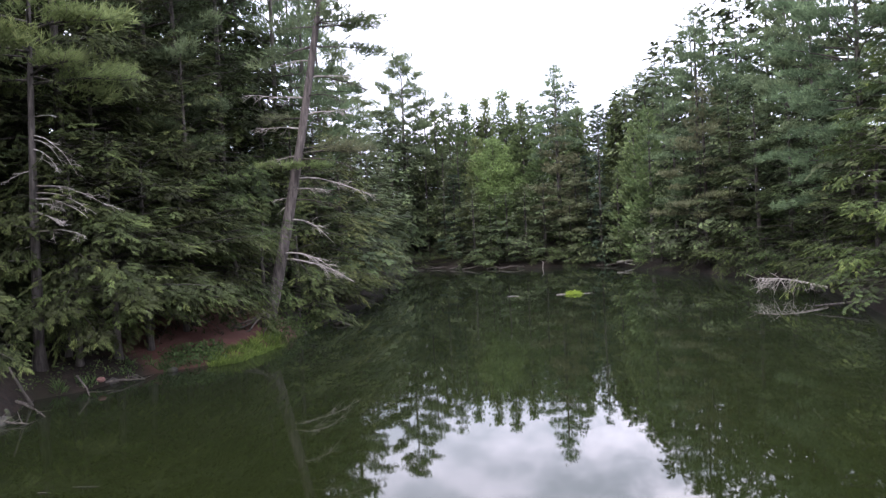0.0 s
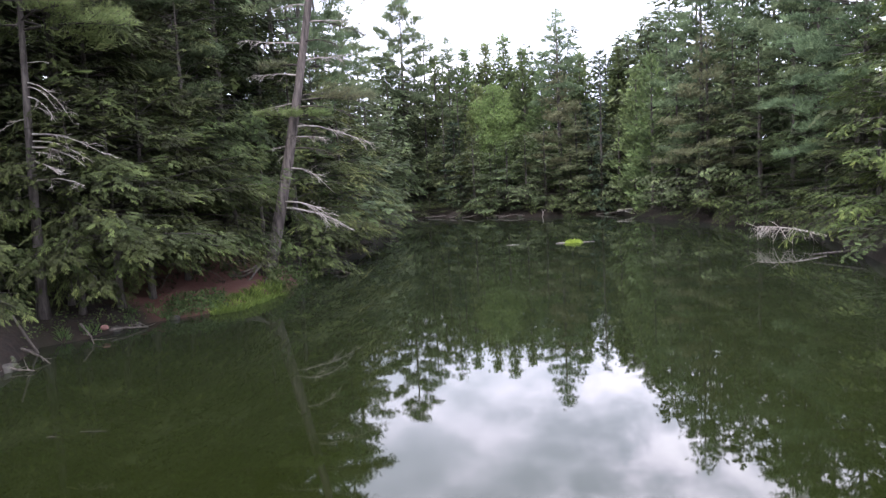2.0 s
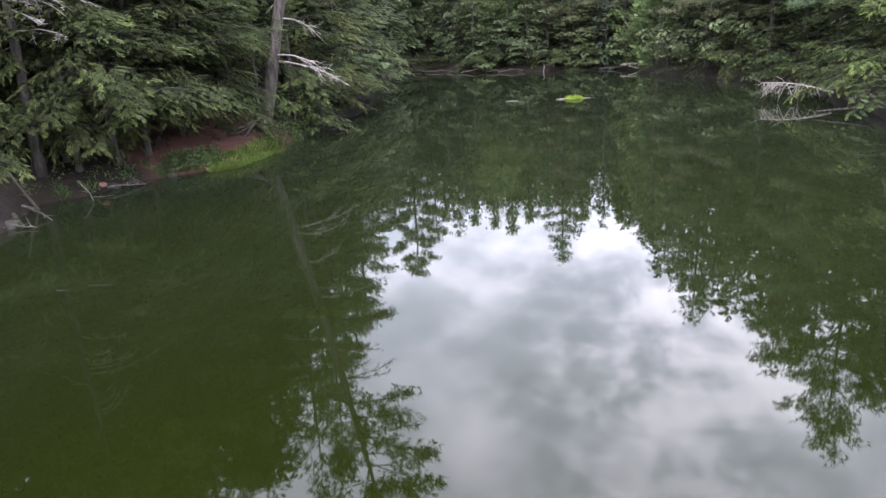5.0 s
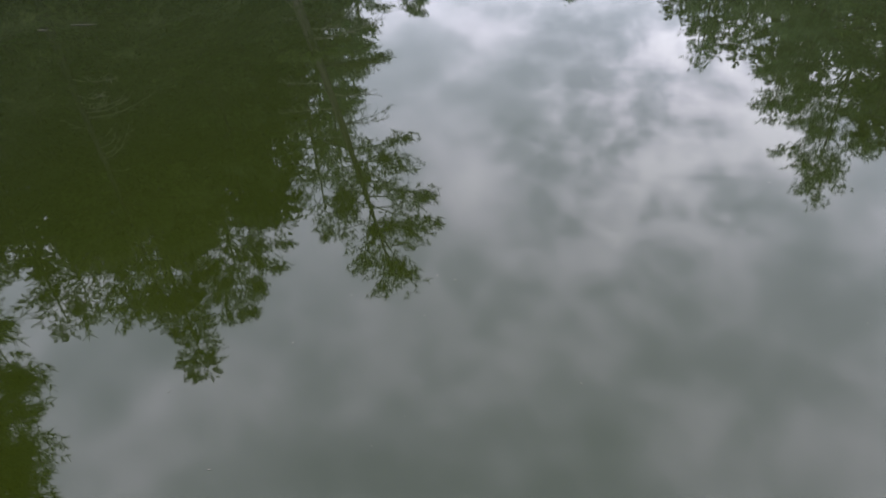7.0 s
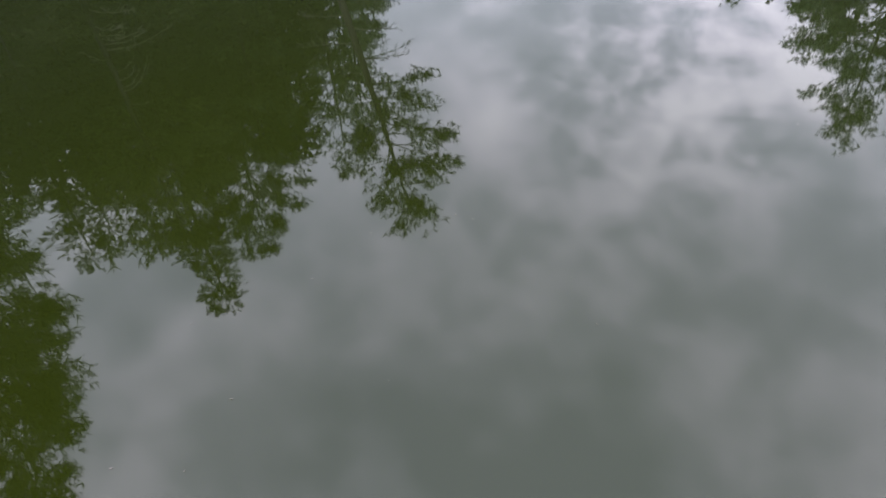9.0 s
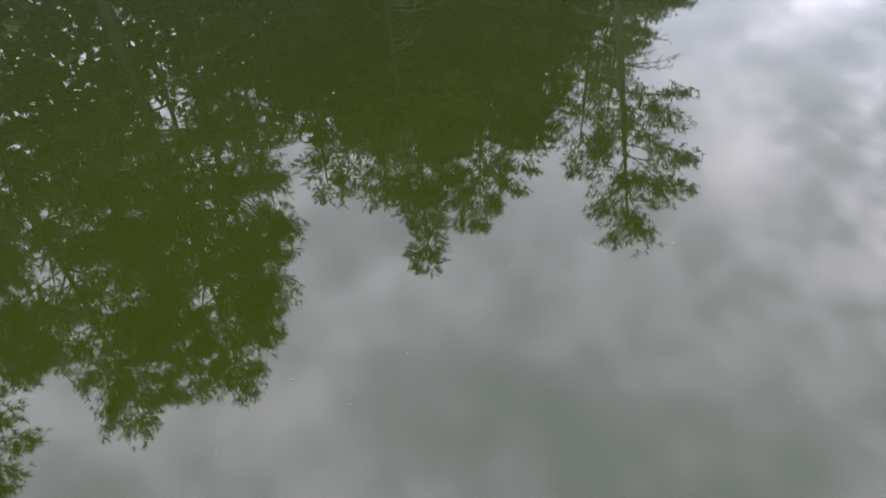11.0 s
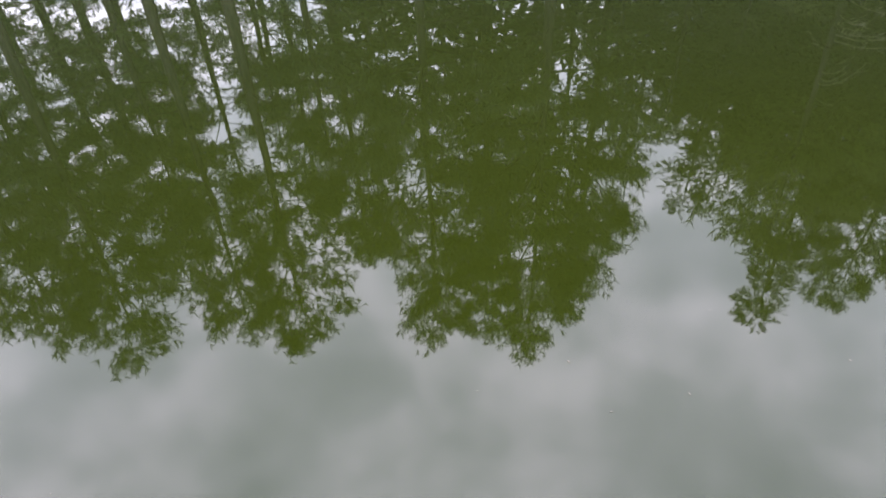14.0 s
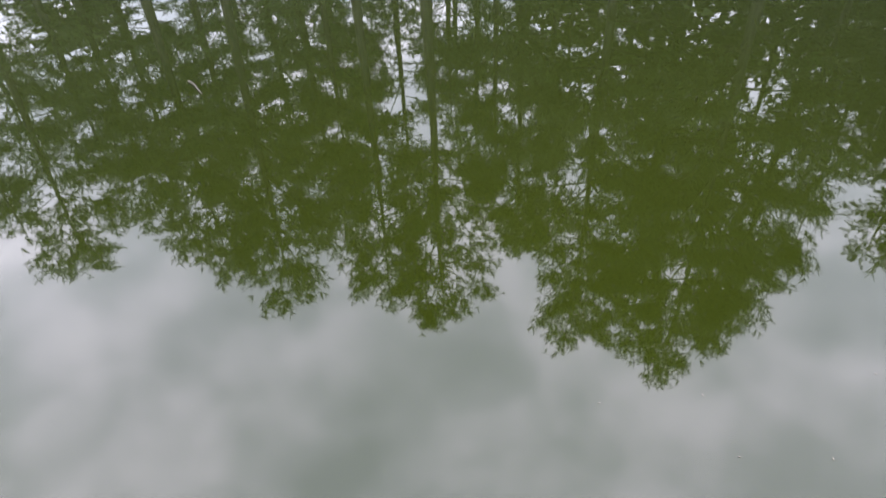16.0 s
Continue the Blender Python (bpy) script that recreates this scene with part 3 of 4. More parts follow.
HEM = "dark green hemlock with drooping flat sprays on the pond bank"
PIN = "tall white pine with tiered feathery branches and bare lower trunk"
CED = "dense green cedar standing at the water's edge"
SPEC = {  # pattern: kind, seed, height, crown radius, crown's foot, label, density, further
    "hem_back": ("hemlock", 1, 15, 3.2, 0.9, HEM, 0.85, dict(low=True)),
    "hem_b": ("hemlock", 2, 14, 2.9, 0.8, HEM, 1.0, {}),
    "hem_c": ("hemlock", 3, 10, 2.7, 0.8, HEM, 0.86, {}),
    "hem_tip": ("hemlock", 24, 15, 2.8, 1.2, HEM, 1.5, dict(spray=1.35)),
    "hem_bright": ("hemlock", 4, 9, 3.0, 0.5, "bright yellow-green young hemlock leaning over the water", 0.95, dict(mat=M_HEM_BRIGHT)),
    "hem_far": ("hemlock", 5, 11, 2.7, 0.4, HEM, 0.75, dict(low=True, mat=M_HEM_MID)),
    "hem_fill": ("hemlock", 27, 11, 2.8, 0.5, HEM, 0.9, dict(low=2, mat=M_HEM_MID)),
    # the fill tree again, in the needle colour darkened for shade
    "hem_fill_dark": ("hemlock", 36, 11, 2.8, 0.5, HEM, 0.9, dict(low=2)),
    "hem_mid": ("hemlock", 28, 10, 2.7, 0.4, HEM, 0.85, {}),
    "hem_olive": ("hemlock", 29, 9, 2.8, 0.3, "olive-green hemlock with drooping boughs beside the leaning pine", 0.95, dict(mat=M_HEM_OLIVE)),
    "hem_low": ("hemlock", 30, 7, 2.9, 1.7, "hemlock spreading green boughs low over the bank", 1.1, {}),
    "pine_thin": ("pine", 33, 14, 2.6, 3.0, "slender pine with thin straggling branches", 0.62, dict(dead=8, spray=1.05)),
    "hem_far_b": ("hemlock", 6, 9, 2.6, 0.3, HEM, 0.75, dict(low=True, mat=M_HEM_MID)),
    "shrub": ("hemlock", 25, 2.6, 1.7, 0.42, "low hemlock shrub overhanging the water's edge", 0.9, dict(low=True, name="hemlock_shrub", spray=0.8)),
    "shrub_bright": ("hemlock", 26, 2.4, 1.6, 0.42, "low bright green shrub overhanging the water's edge", 0.9, dict(low=True, name="hemlock_shrub", spray=0.75, mat=M_HEM_BRIGHT)),
    "cedar_a": ("cedar", 7, 12, 2.1, 0.5, CED, 0.75, dict(spray=1.1)),
    "cedar_b": ("cedar", 8, 9, 1.9, 0.3, CED, 0.75, dict(spray=1.0)),
    "spruce": ("spruce", 9, 12, 1.5, 0.4, "narrow dark blue-green spruce on the far bank", 0.75, dict(spray=1.35)),
    "pine_a": ("pine", 10, 18, 3.3, 6.5, PIN, 0.9, dict(dead=10, spray=1.14)),
    "pine_b": ("pine", 11, 17, 3.2, 7.5, PIN, 0.9, dict(dead=12, lean=(0.8, 0.3), spray=1.14)),
    "pine_big": ("pine", 12, 17.5, 4.4, 5.0, "broad dense white pine on the bank", 0.96, dict(dead=6, spray=1.14)),
    "pine_round": ("pine", 13, 17.8, 2.9, 9.5, "white pine with a rounded open crown on a long bare trunk", 0.95, dict(dead=14, spray=1.12)),
    "pine_far": ("pine", 14, 18, 3.6, 3.5, PIN, 0.68, dict(low=True, dead=4)),
    "pine_plump": ("pine", 34, 18, 3.4, 7.0, "full rounded white pine above the far trees", 0.8, dict(spray=1.4)),
    "pine_sparse": ("pine", 15, 17.5, 2.4, 9.5, "thin open-crowned pine above the far trees", 0.7, dict(low=True, dead=6)),
    "pine_dull": ("pine", 16, 12, 2.8, 2.5, "thin olive-grey pine with dead lower limbs", 0.7, dict(low=True, dead=8, mat=M_PINE_DULL)),
    "pine_right": ("pine", 17, 16, 4.6, 3.0, "large white pine with long layered blue-green boughs", 0.95, dict(dead=4)),
    "maple": ("maple", 18, 11, 3.2, 1.5, "light green broadleaf tree among the conifers", 1.1, dict(name="maple_tree")),
    "pine_bare": ("pine", 19, 13, 0.9, 11.6, "nearly bare dying pine with thin twigs", 0.5, dict(dead=34, girth=0.09)),
}
TALL = {k: v[2] for k, v in SPEC.items()}
protos = {k: tree(v[0], v[1], v[2], v[3], v[4], v[5], v[6], **v[7]) for k, v in SPEC.items()}

# bank close by, ahead to the left; tips from their mirror images
for key, az, d, slope, wide in (
        ("hem_tip", 28.4, 19.6, 0.98, 0.92), ("hem_back", 33.3, 19.5, 0.67, 1.0), ("hem_back", 30.9, 22.0, 0.62, 0.9),
        ("hem_b", 25.2, 20.8, 0.76, 1.0), ("hem_c", 26.4, 19.3, 0.60, 1.05), ("pine_big", 22.6, 22.5, 0.87, 0.7),
        ("hem_b", 20.4, 22.5, 0.74, 1.0), ("hem_back", 17.2, 24.5, 0.70, 1.0), ("hem_back", 23.5, 24.0, 0.66, 1.0), ("hem_back", 30.5, 22.5, 0.66, 1.0), ("hem_c", 20.0, 20.9, 0.58, 0.95),
        ("hem_back", 14.2, 26.5, 0.50, 1.0), ("pine_thin", 13.0, 28.0, 0.72, 1.0), ("pine_thin", 10.8, 30.0, 0.66, 1.0), ("hem_back", 15.8, 28.0, 0.66, 1.0), ("hem_back", 35.6, 20.2, 0.74, 1.0), ("hem_back", 37.9, 19.3, 0.77, 0.9),
        ("hem_c", 41.0, 17.5, 0.62, 1.0), ("hem_c", 23.2, 20.6, 0.55, 1.0), ("pine_bare", 43.4, 21.5, 0.83, 1.0),
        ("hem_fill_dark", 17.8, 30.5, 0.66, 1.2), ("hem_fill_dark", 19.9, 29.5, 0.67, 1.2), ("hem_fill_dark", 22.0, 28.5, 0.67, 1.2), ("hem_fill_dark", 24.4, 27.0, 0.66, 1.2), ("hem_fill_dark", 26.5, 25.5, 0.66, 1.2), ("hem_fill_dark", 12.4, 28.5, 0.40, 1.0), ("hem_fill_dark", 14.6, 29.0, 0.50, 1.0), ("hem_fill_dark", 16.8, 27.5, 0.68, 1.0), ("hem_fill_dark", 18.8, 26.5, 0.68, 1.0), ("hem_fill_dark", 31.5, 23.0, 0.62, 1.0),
        # bank abreast of the eye
        ("pine_big", 52.0, 16.8, 1.18, 0.85), ("pine_big", 63.0, 17.5, 1.16, 0.78), ("pine_b", 47.0, 19.5, 0.98, 0.9),
        ("pine_b", 57.5, 19.5, 1.1, 0.9), ("pine_a", 70.3, 21.0, 0.92, 0.85), ("pine_round", 78.2, 18.5, 1.11, 1.0),
        ("pine_round", 84.1, 19.0, 1.05, 0.95), ("pine_a", 89.0, 22.5, 0.88, 0.85), ("pine_b", 94.3, 20.5, 0.95, 1.0),
        ("pine_b", 100.2, 20.5, 0.91, 1.0), ("pine_a", 105.0, 23.0, 0.74, 0.8), ("pine_b", 110.4, 21.5, 0.77, 0.9),
        ("pine_bare", 115.5, 19.5, 0.69, 1.0), ("pine_a", 97.0, 26.0, 0.80, 0.9), ("pine_b", 74.0, 25.0, 0.80, 0.9),
        ("pine_a", 86.5, 27.0, 0.74, 0.9), ("hem_c", 46.0, 17.0, 0.62, 1.0), ("hem_fill", 57.0, 18.5, 0.65, 1.0),
        ("hem_fill", 66.0, 20.0, 0.58, 1.0), ("hem_fill", 50.0, 21.0, 0.8, 1.0), ("hem_fill", 61.0, 22.0, 0.6, 1.0),
        ("pine_thin", 76.6, 21.5, 0.66, 0.9), ("pine_thin", 72.5, 20.0, 0.74, 0.9), ("pine_thin", 81.0, 22.0, 0.80, 1.0), ("pine_thin", 87.0, 20.5, 0.72, 1.0), ("pine_thin", 91.5, 24.0, 0.72, 1.1),
        ("pine_thin", 97.0, 22.0, 0.72, 1.0), ("pine_thin", 102.5, 24.0, 0.66, 1.1), ("pine_thin", 107.5, 22.0, 0.62, 1.0), ("pine_thin", 112.0, 24.0, 0.56, 1.0),
        ("pine_thin", 76.0, 28.0, 0.62, 1.2), ("pine_thin", 84.0, 30.0, 0.58, 1.2), ("pine_thin", 94.0, 30.0, 0.55, 1.2), ("pine_thin", 67.5, 25.0, 0.7, 1.1),
        ("hem_low", 28.0, 17.9, 0.50, 0.9), ("hem_low", 25.4, 18.2, 0.50, 1.0), ("hem_low", 23.2, 18.9, 0.48, 1.0), ("hem_low", 20.6, 20.3, 0.46, 0.9), ("hem_low", 36.6, 15.4, 0.48, 0.6),
        # across on the right
        ("pine_right", -31.0, 32.0, 0.595, 0.95), ("pine_far", -34.2, 33.5, 0.52, 0.85), ("pine_far", -26.6, 40.5, 0.50, 0.85),
        ("pine_far", -23.3, 47.0, 0.39, 0.9), ("pine_far", -20.4, 44.5, 0.43, 0.9)):
    plant(key, az, d, mirrored(slope, d), wide)
# beyond the leaning pine
for key, az, d, top, wide in (
        ("hem_olive", 10.3, 27.8, 8.6, 1.0), ("hem_olive", 8.4, 31.5, 8.0, 1.0), ("hem_far_b", 7.2, 37.0, 8.4, 1.1), ("hem_far_b", 6.0, 44.0, 9.2, 1.1),
        ("pine_far", 9.6, 37.0, 17.0, 0.7), ("pine_sparse", 7.6, 42.0, 14.5, 1.0), ("pine_far", 11.8, 33.0, 17.5, 0.7), ("hem_far", 5.0, 55.0, 10.2, 1.0),
        ("hem_olive", 12.0, 24.6, 7.6, 0.95), ("pine_sparse", 6.5, 47.0, 13.0, 0.8),
        # far shore
        ("pine_plump", 2.9, 66.0, 20.4, 1.1), ("hem_fill", 6.6, 51.0, 8.6, 1.2), ("hem_fill", 8.7, 43.0, 8.4, 1.2), ("pine_far", 1.1, 67.0, 17.2, 0.95), ("hem_fill", 4.2, 66.0, 12.0, 1.3), ("hem_fill", 2.0, 70.0, 13.6, 1.3), ("cedar_b", 0.3, 66.0, 14.6, 1.6), ("hem_fill", -1.4, 69.0, 14.0, 1.3), ("hem_fill", -3.1, 70.0, 14.2, 1.3), ("hem_fill", -4.7, 70.0, 14.2, 1.3), ("hem_fill", -6.3, 69.0, 13.8, 1.3), ("hem_fill", -8.3, 66.0, 13.6, 1.3), ("hem_fill", -10.0, 65.0, 13.6, 1.3), ("hem_fill", -11.7, 63.0, 13.2, 1.3), ("hem_fill", -13.4, 62.0, 13.4, 1.3), ("hem_fill", -15.0, 60.0, 14.0, 1.3), ("hem_fill", -16.6, 58.0, 14.8, 1.3), ("hem_fill", 3.6, 68.0, 13.0, 1.2), ("hem_fill", 5.6, 62.0, 11.5, 1.2), ("pine_far", -0.9, 67.0, 16.9, 0.75),
        ("hem_far", 4.0, 60.5, 10.0, 1.1), ("hem_far", 2.6, 63.5, 11.5, 1.1), ("hem_far", 1.2, 64.0, 11.0, 1.1), ("hem_far", -0.2, 63.0, 11.0, 1.1), ("hem_far", -1.5, 61.5, 11.5, 1.1),
        ("cedar_a", -2.1, 66.0, 15.4, 1.4), ("cedar_a", -3.8, 67.0, 16.0, 1.4), ("cedar_a", -5.4, 66.0, 16.4, 1.4), ("cedar_a", -6.9, 65.0, 15.0, 1.4),
        ("cedar_a", -8.2, 62.0, 12.5, 1.3), ("cedar_a", -11.3, 60.0, 13.4, 1.3), ("cedar_a", -14.2, 60.0, 13.6, 1.3), ("cedar_a", -3.0, 61.0, 11.5, 1.2),
        ("maple", -4.4, 58.6, 10.8, 0.9),
        ("pine_sparse", -9.6, 57.0, 16.6, 1.1), ("pine_dull", -9.6, 56.8, 11.6, 1.1), ("pine_dull", -10.9, 56.3, 9.0, 1.0),
        ("spruce", -12.8, 53.6, 12.6, 0.75), ("spruce", -11.9, 56.0, 9.0, 1.1), ("spruce", -1.0, 60.8, 8.5, 1.2),
        ("hem_far_b", -2.6, 57.2, 7.0, 1.15), ("hem_far_b", -5.2, 56.0, 6.4, 1.15), ("hem_far_b", -6.8, 55.5, 6.8, 1.15), ("hem_far_b", -8.4, 55.2, 7.4, 1.15),
        ("hem_far_b", -10.4, 55.0, 5.4, 1.1), ("hem_far_b", -12.0, 54.8, 5.8, 1.1), ("hem_far_b", -14.2, 54.0, 7.5, 1.15), ("hem_far_b", -3.9, 56.6, 5.6, 1.1),
        ("pine_sparse", -16.3, 62.0, 16.4, 1.2), ("pine_sparse", -15.0, 64.0, 15.3, 1.0), ("pine_sparse", -17.2, 60.0, 15.6, 1.0),
        # right-hand shore
        ("hem_fill", -18.2, 57.0, 17.0, 1.5), ("hem_fill", -20.0, 56.0, 18.0, 1.5), ("hem_fill", -21.8, 54.0, 18.5, 1.5), ("hem_fill", -23.6, 53.0, 18.5, 1.5), ("hem_fill", -25.4, 51.0, 18.5, 1.5), ("hem_fill", -27.2, 49.0, 18.0, 1.5), ("hem_fill", -29.5, 45.0, 17.0, 1.5), ("cedar_b", -15.6, 51.0, 10.6, 1.25), ("cedar_b", -16.7, 48.6, 11.0, 1.25), ("pine_far", -17.9, 52.0, 14.4, 0.85),
        ("pine_dull", -20.8, 43.5, 11.5, 1.05), ("hem_far", -18.6, 46.5, 10.4, 1.1), ("hem_far", -22.6, 43.0, 11.0, 1.2),
        ("hem_far_b", -20.2, 43.6, 7.4, 1.1), ("hem_mid", -24.4, 40.3, 9.6, 1.15), ("hem_mid", -26.6, 38.4, 8.6, 1.1),
        ("hem_far", -27.4, 41.0, 11.8, 1.0), ("hem_mid", -28.8, 36.0, 7.6, 1.1), ("pine_far", -28.2, 40.0, 15.5, 0.85), ("hem_mid", -30.6, 30.8, 6.4, 1.1),
        ("hem_bright", -33.6, 26.4, 9.2, 1.0), ("hem_mid", -32.0, 28.4, 6.4, 0.95), ("hem_far", -37.8, 26.0, 11.5, 1.0), ("hem_mid", -43.0, 24.0, 9.5, 1.0)):
    plant(key, az, d, top, wide)
_r = random.Random(5)
# shrubs along the edge of the far and right-hand shores
for lo, hi, step in ((4.6, 12.4, 0.9), (-14.5, 4.4, 1.4), (-34.0, -15.0, 1.5)):
    a = lo
    while a < hi:
        k = a + _r.uniform(-0.2, 0.2) * step
        plant("shrub" if _r.random() < 0.88 else "shrub_bright", k, float(shore(k)) + _r.uniform(0.6, 1.4), _r.uniform(1.6, 3.0), _r.uniform(0.8, 1.25))
        a += step
# woods behind the front rows
for lo, hi, back, k, key, top in ((-46, -18, 9, 14, "hem_fill", 14.0), (-18, 5, 8, 15, "hem_fill", 13.0), (-18, 5, 14, 16, "hem_fill", 15.8), (16.0, 45, 9, 11, "hem_fill_dark", 13.0), (5, 12.5, 8, 7, "hem_fill", 8.5), (45, 72, 10, 6, "hem_fill_dark", 10.0), (72, 120, 13, 10, "hem_fill_dark", 8.5)):
    for i in range(k):
        a = lo + (hi - lo) * (i + _r.random()) / k
        plant(key, a, float(shore(a)) + back + _r.uniform(0, 7), top * _r.uniform(0.88, 1.08), 1.2)
# unseen trees behind the eye, added to close the ring and block sky light
for i in range(9):
    a = -56 - i * 21 + _r.uniform(-4, 4)
    a = a + 360 if a < -180 else a
    if not 100 < a < 126:
        plant("hem_fill", a, float(shore(a)) + 2.5 + _r.uniform(0, 4), _r.uniform(10, 13), 1.2)

settle(protos)


def bough(root, name, at, a, L, mat, rng, count=70, size=0.2, wide=0.34, flat=0.07):
    """One leafy pine bough: a limb with plumes of needles."""
    h, side, up = np.array([math.cos(a), math.sin(a), 0]), np.array([-math.sin(a), math.cos(a), 0]), np.array([0, 0, 1.0])
    s = np.linspace(0, 1, 5)
    C = np.array(at) + L * (s[:, None] * h + up * (0.12 * s - 0.16 * s ** 2)[:, None])
    V, T = tube(C, np.linspace(0.03, 0.006, 5), 4)
    limb = part(name, (V, T), M_BARK, root)
    # side twigs, alternate along the limb, each ending in a few brushes of needles
    P, X, twigs = [], [], []
    for i in range(max(6, count // 4)):
        t, sg = rng.uniform(0.22, 1.0), 1 if i % 2 else -1
        at_t = np.array(at) + L * (t * h + up * (0.12 * t - 0.16 * t ** 2))
        d = h * rng.uniform(0.5, 1.1) + side * sg * rng.uniform(0.35, 1.1) * (1.1 - 0.7 * t) + up * rng.uniform(-0.05, 0.32)
        d /= np.linalg.norm(d)
        l = wide * L * rng.uniform(0.5, 1.25) * (1.25 - 0.75 * t) + 0.12
        twigs.append(tube([at_t, at_t + d * l], [0.009, 0.004], 3))
        for q in np.arange(0.3, 1.01, 0.055 / l):
            P.append(at_t + d * l * q + rng.normal(0, flat * 0.7, 3) * np.array([1, 1, 0.7]))
            X.append(d + up * rng.uniform(0.1, 0.7) + rng.normal(0, 0.25, 3))
    part("twig", join(twigs), M_BARK, limb)
    P, X = np.array(P), np.array(X)
    V, T, who = blades(P, X, rng.normal(0, 1, P.shape), size * rng.uniform(0.6, 1.15, len(P)), T_PINE_FINE, rng)
    part("needles", (V, T), mat, limb, tint=np.clip(rng.normal(0.6, 0.18, len(P)), 0, 1)[who])


def leaning_pine():
    """The old pine on the point, its foot bent outwards."""
    base = np.array([-5.45, 20.6, 0.72])
    H = 14.4
    root = tree("pine", 31, H, 2.7, 8.0, "old leaning pine with reddish trunk and bare grey lower limbs", 0.85, lean=(2.8, 0.5), bend=0.3, girth=0.178, bark=M_BARK_RED, name="leaning_pine_tree", dead=8)
    rng = np.random.default_rng(32)
    line = trunk_line(H, (2.8, 0.5), 0.3, np.random.default_rng(31))
    for z, a, L, dr in ((1.75, -0.25, 2.2, 0.42), (1.9, -0.5, 2.0, 0.5), (2.9, -0.15, 1.5, 0.65), (3.5, 2.9, 0.7, 0.2), (3.8, -0.2, 1.3, 0.1), (4.1, -0.1, 2.2, 0.3),
                        (4.75, 2.8, 1.3, 0.15), (5.6, 2.9, 1.6, 0.05), (6.0, 0.1, 1.6, 0.05), (6.5, 3.0, 1.8, 0.0), (7.1, 0.2, 1.5, 0.05), (7.6, 2.7, 1.3, 0.1), (3.3, 2.2, 0.8, 0.3)):
        bare_branch(root, line, H, z, a, L, rng, M_DEAD, True, dr)
    for z, a, L, mat in ((4.45, -2.6, 0.95, M_PINE_FRESH), (4.4, -0.4, 1.0, M_PINE_FRESH), (4.85, -0.15, 1.7, M_PINE_DULL), (5.0, 0.2, 1.9, M_PINE_DULL), (5.9, 2.9, 1.2, M_PINE_DULL), (4.4, -1.5, 0.8, M_PINE_FRESH),
                         (8.6, 0.1, 2.1, M_PINE), (9.6, -0.3, 2.1, M_PINE), (10.6, 0.25, 2.1, M_PINE), (11.6, -0.1, 1.9, M_PINE), (12.4, 0.2, 1.5, M_PINE), (8.0, 2.6, 1.8, M_PINE), (9.2, -0.6, 2.0, M_PINE)):
        f = (z + 0.35) / H
        at = [np.interp(f, np.linspace(0, 1, len(line)), line[:, k]) for k in range(3)]
        bough(root, "bough", at, a, L, mat, rng, 110 if z < 7 else 60, 0.15)
    root.matrix_basis = Matrix.Translation(base)


def left_pine():
    """The straight pine at the left end of the bank, its crown starting high."""
    base = np.array([-8.95, 15.15, 0.55])
    H = 10.2
    root = tree("pine", 41, H, 2.3, 6.3, "straight white pine with broken grey branches on its bare trunk", 1.0, mat=M_PINE_FRESH, lean=(0.25, 0.1), girth=0.11, name="white_pine_tree")
    rng = np.random.default_rng(42)
    line = trunk_line(H, (0.25, 0.1), 0.0, np.random.default_rng(41))
    for z, a, L, dr in ((4.9, -0.2, 0.75, 0.9), (4.5, 0.3, 0.6, 0.7), (3.75, -0.15, 1.25, 0.35), (3.5, -0.4, 1.0, 0.3), (5.4, 0.2, 0.5, 0.1), (2.6, 2.6, 0.8, 0.3), (4.2, 2.9, 0.7, 0.3), (3.3, -0.6, 1.3, 0.35), (4.7, -0.5, 0.9, 0.8), (2.9, -0.3, 1.4, 0.2),
                        (5.0, -0.1, 1.05, 1.0), (3.9, -0.1, 1.6, 0.42), (3.62, -0.28, 1.5, 0.4)):
        bare_branch(root, line, H, z, a, L, rng, M_DEAD, True, dr)
    for z, a, L in ((6.1, -0.15, 2.3), (6.3, -0.7, 1.9), (6.5, 0.4, 1.8), (6.9, -1.4, 1.7), (6.2, 3.0, 1.5), (7.3, -0.3, 2.0), (6.8, -2.3, 1.6)):
        f = (z + 0.35) / H
        at = [np.interp(f, np.linspace(0, 1, len(line)), line[:, k]) for k in range(3)]
        bough(root, "bough", at, a, L, M_PINE_FRESH, rng, 150, 0.15)
    root.matrix_basis = Matrix.Translation(base)


leaning_pine()
left_pine()


# ---------------------------------------------------------------- the bank: roots, sticks, stones, plants
def stick(name, pts, r0, r1, mat, label, category="branch", twigs=0, seed=0):
    """A fallen stick or root along its points, thinner at its end, with stubs of twigs as parts."""
    rng = np.random.default_rng(seed)
    pts = np.array(pts, float)
    s = np.linspace(0, 1, 9)
    o = np.linspace(0, 1, len(pts))
    C = np.stack([np.interp(s, o, pts[:, k]) for k in range(3)], 1) + rng.normal(0, 0.25 * r0, (9, 3)) * np.sin(s * np.pi)[:, None]
    ob = tagged(part(name, tube(C, np.linspace(r0, r1, 9), 7, 0.08, rng), mat, smooth=True), label, category)
    for _ in range(twigs):
        p = C[rng.integers(2, 9)]
        d = rng.normal(0, 1, 3)
        d[2] = abs(d[2]) * 0.6
        d /= np.linalg.norm(d)
        L = rng.uniform(0.2, 0.5)
        part("twig", tube([p, p + d * L * 0.5 + rng.normal(0, 0.02, 3), p + d * L], [r1 * 0.8 + 0.003, 0.006, 0.002], 4), mat, ob)
    return ob


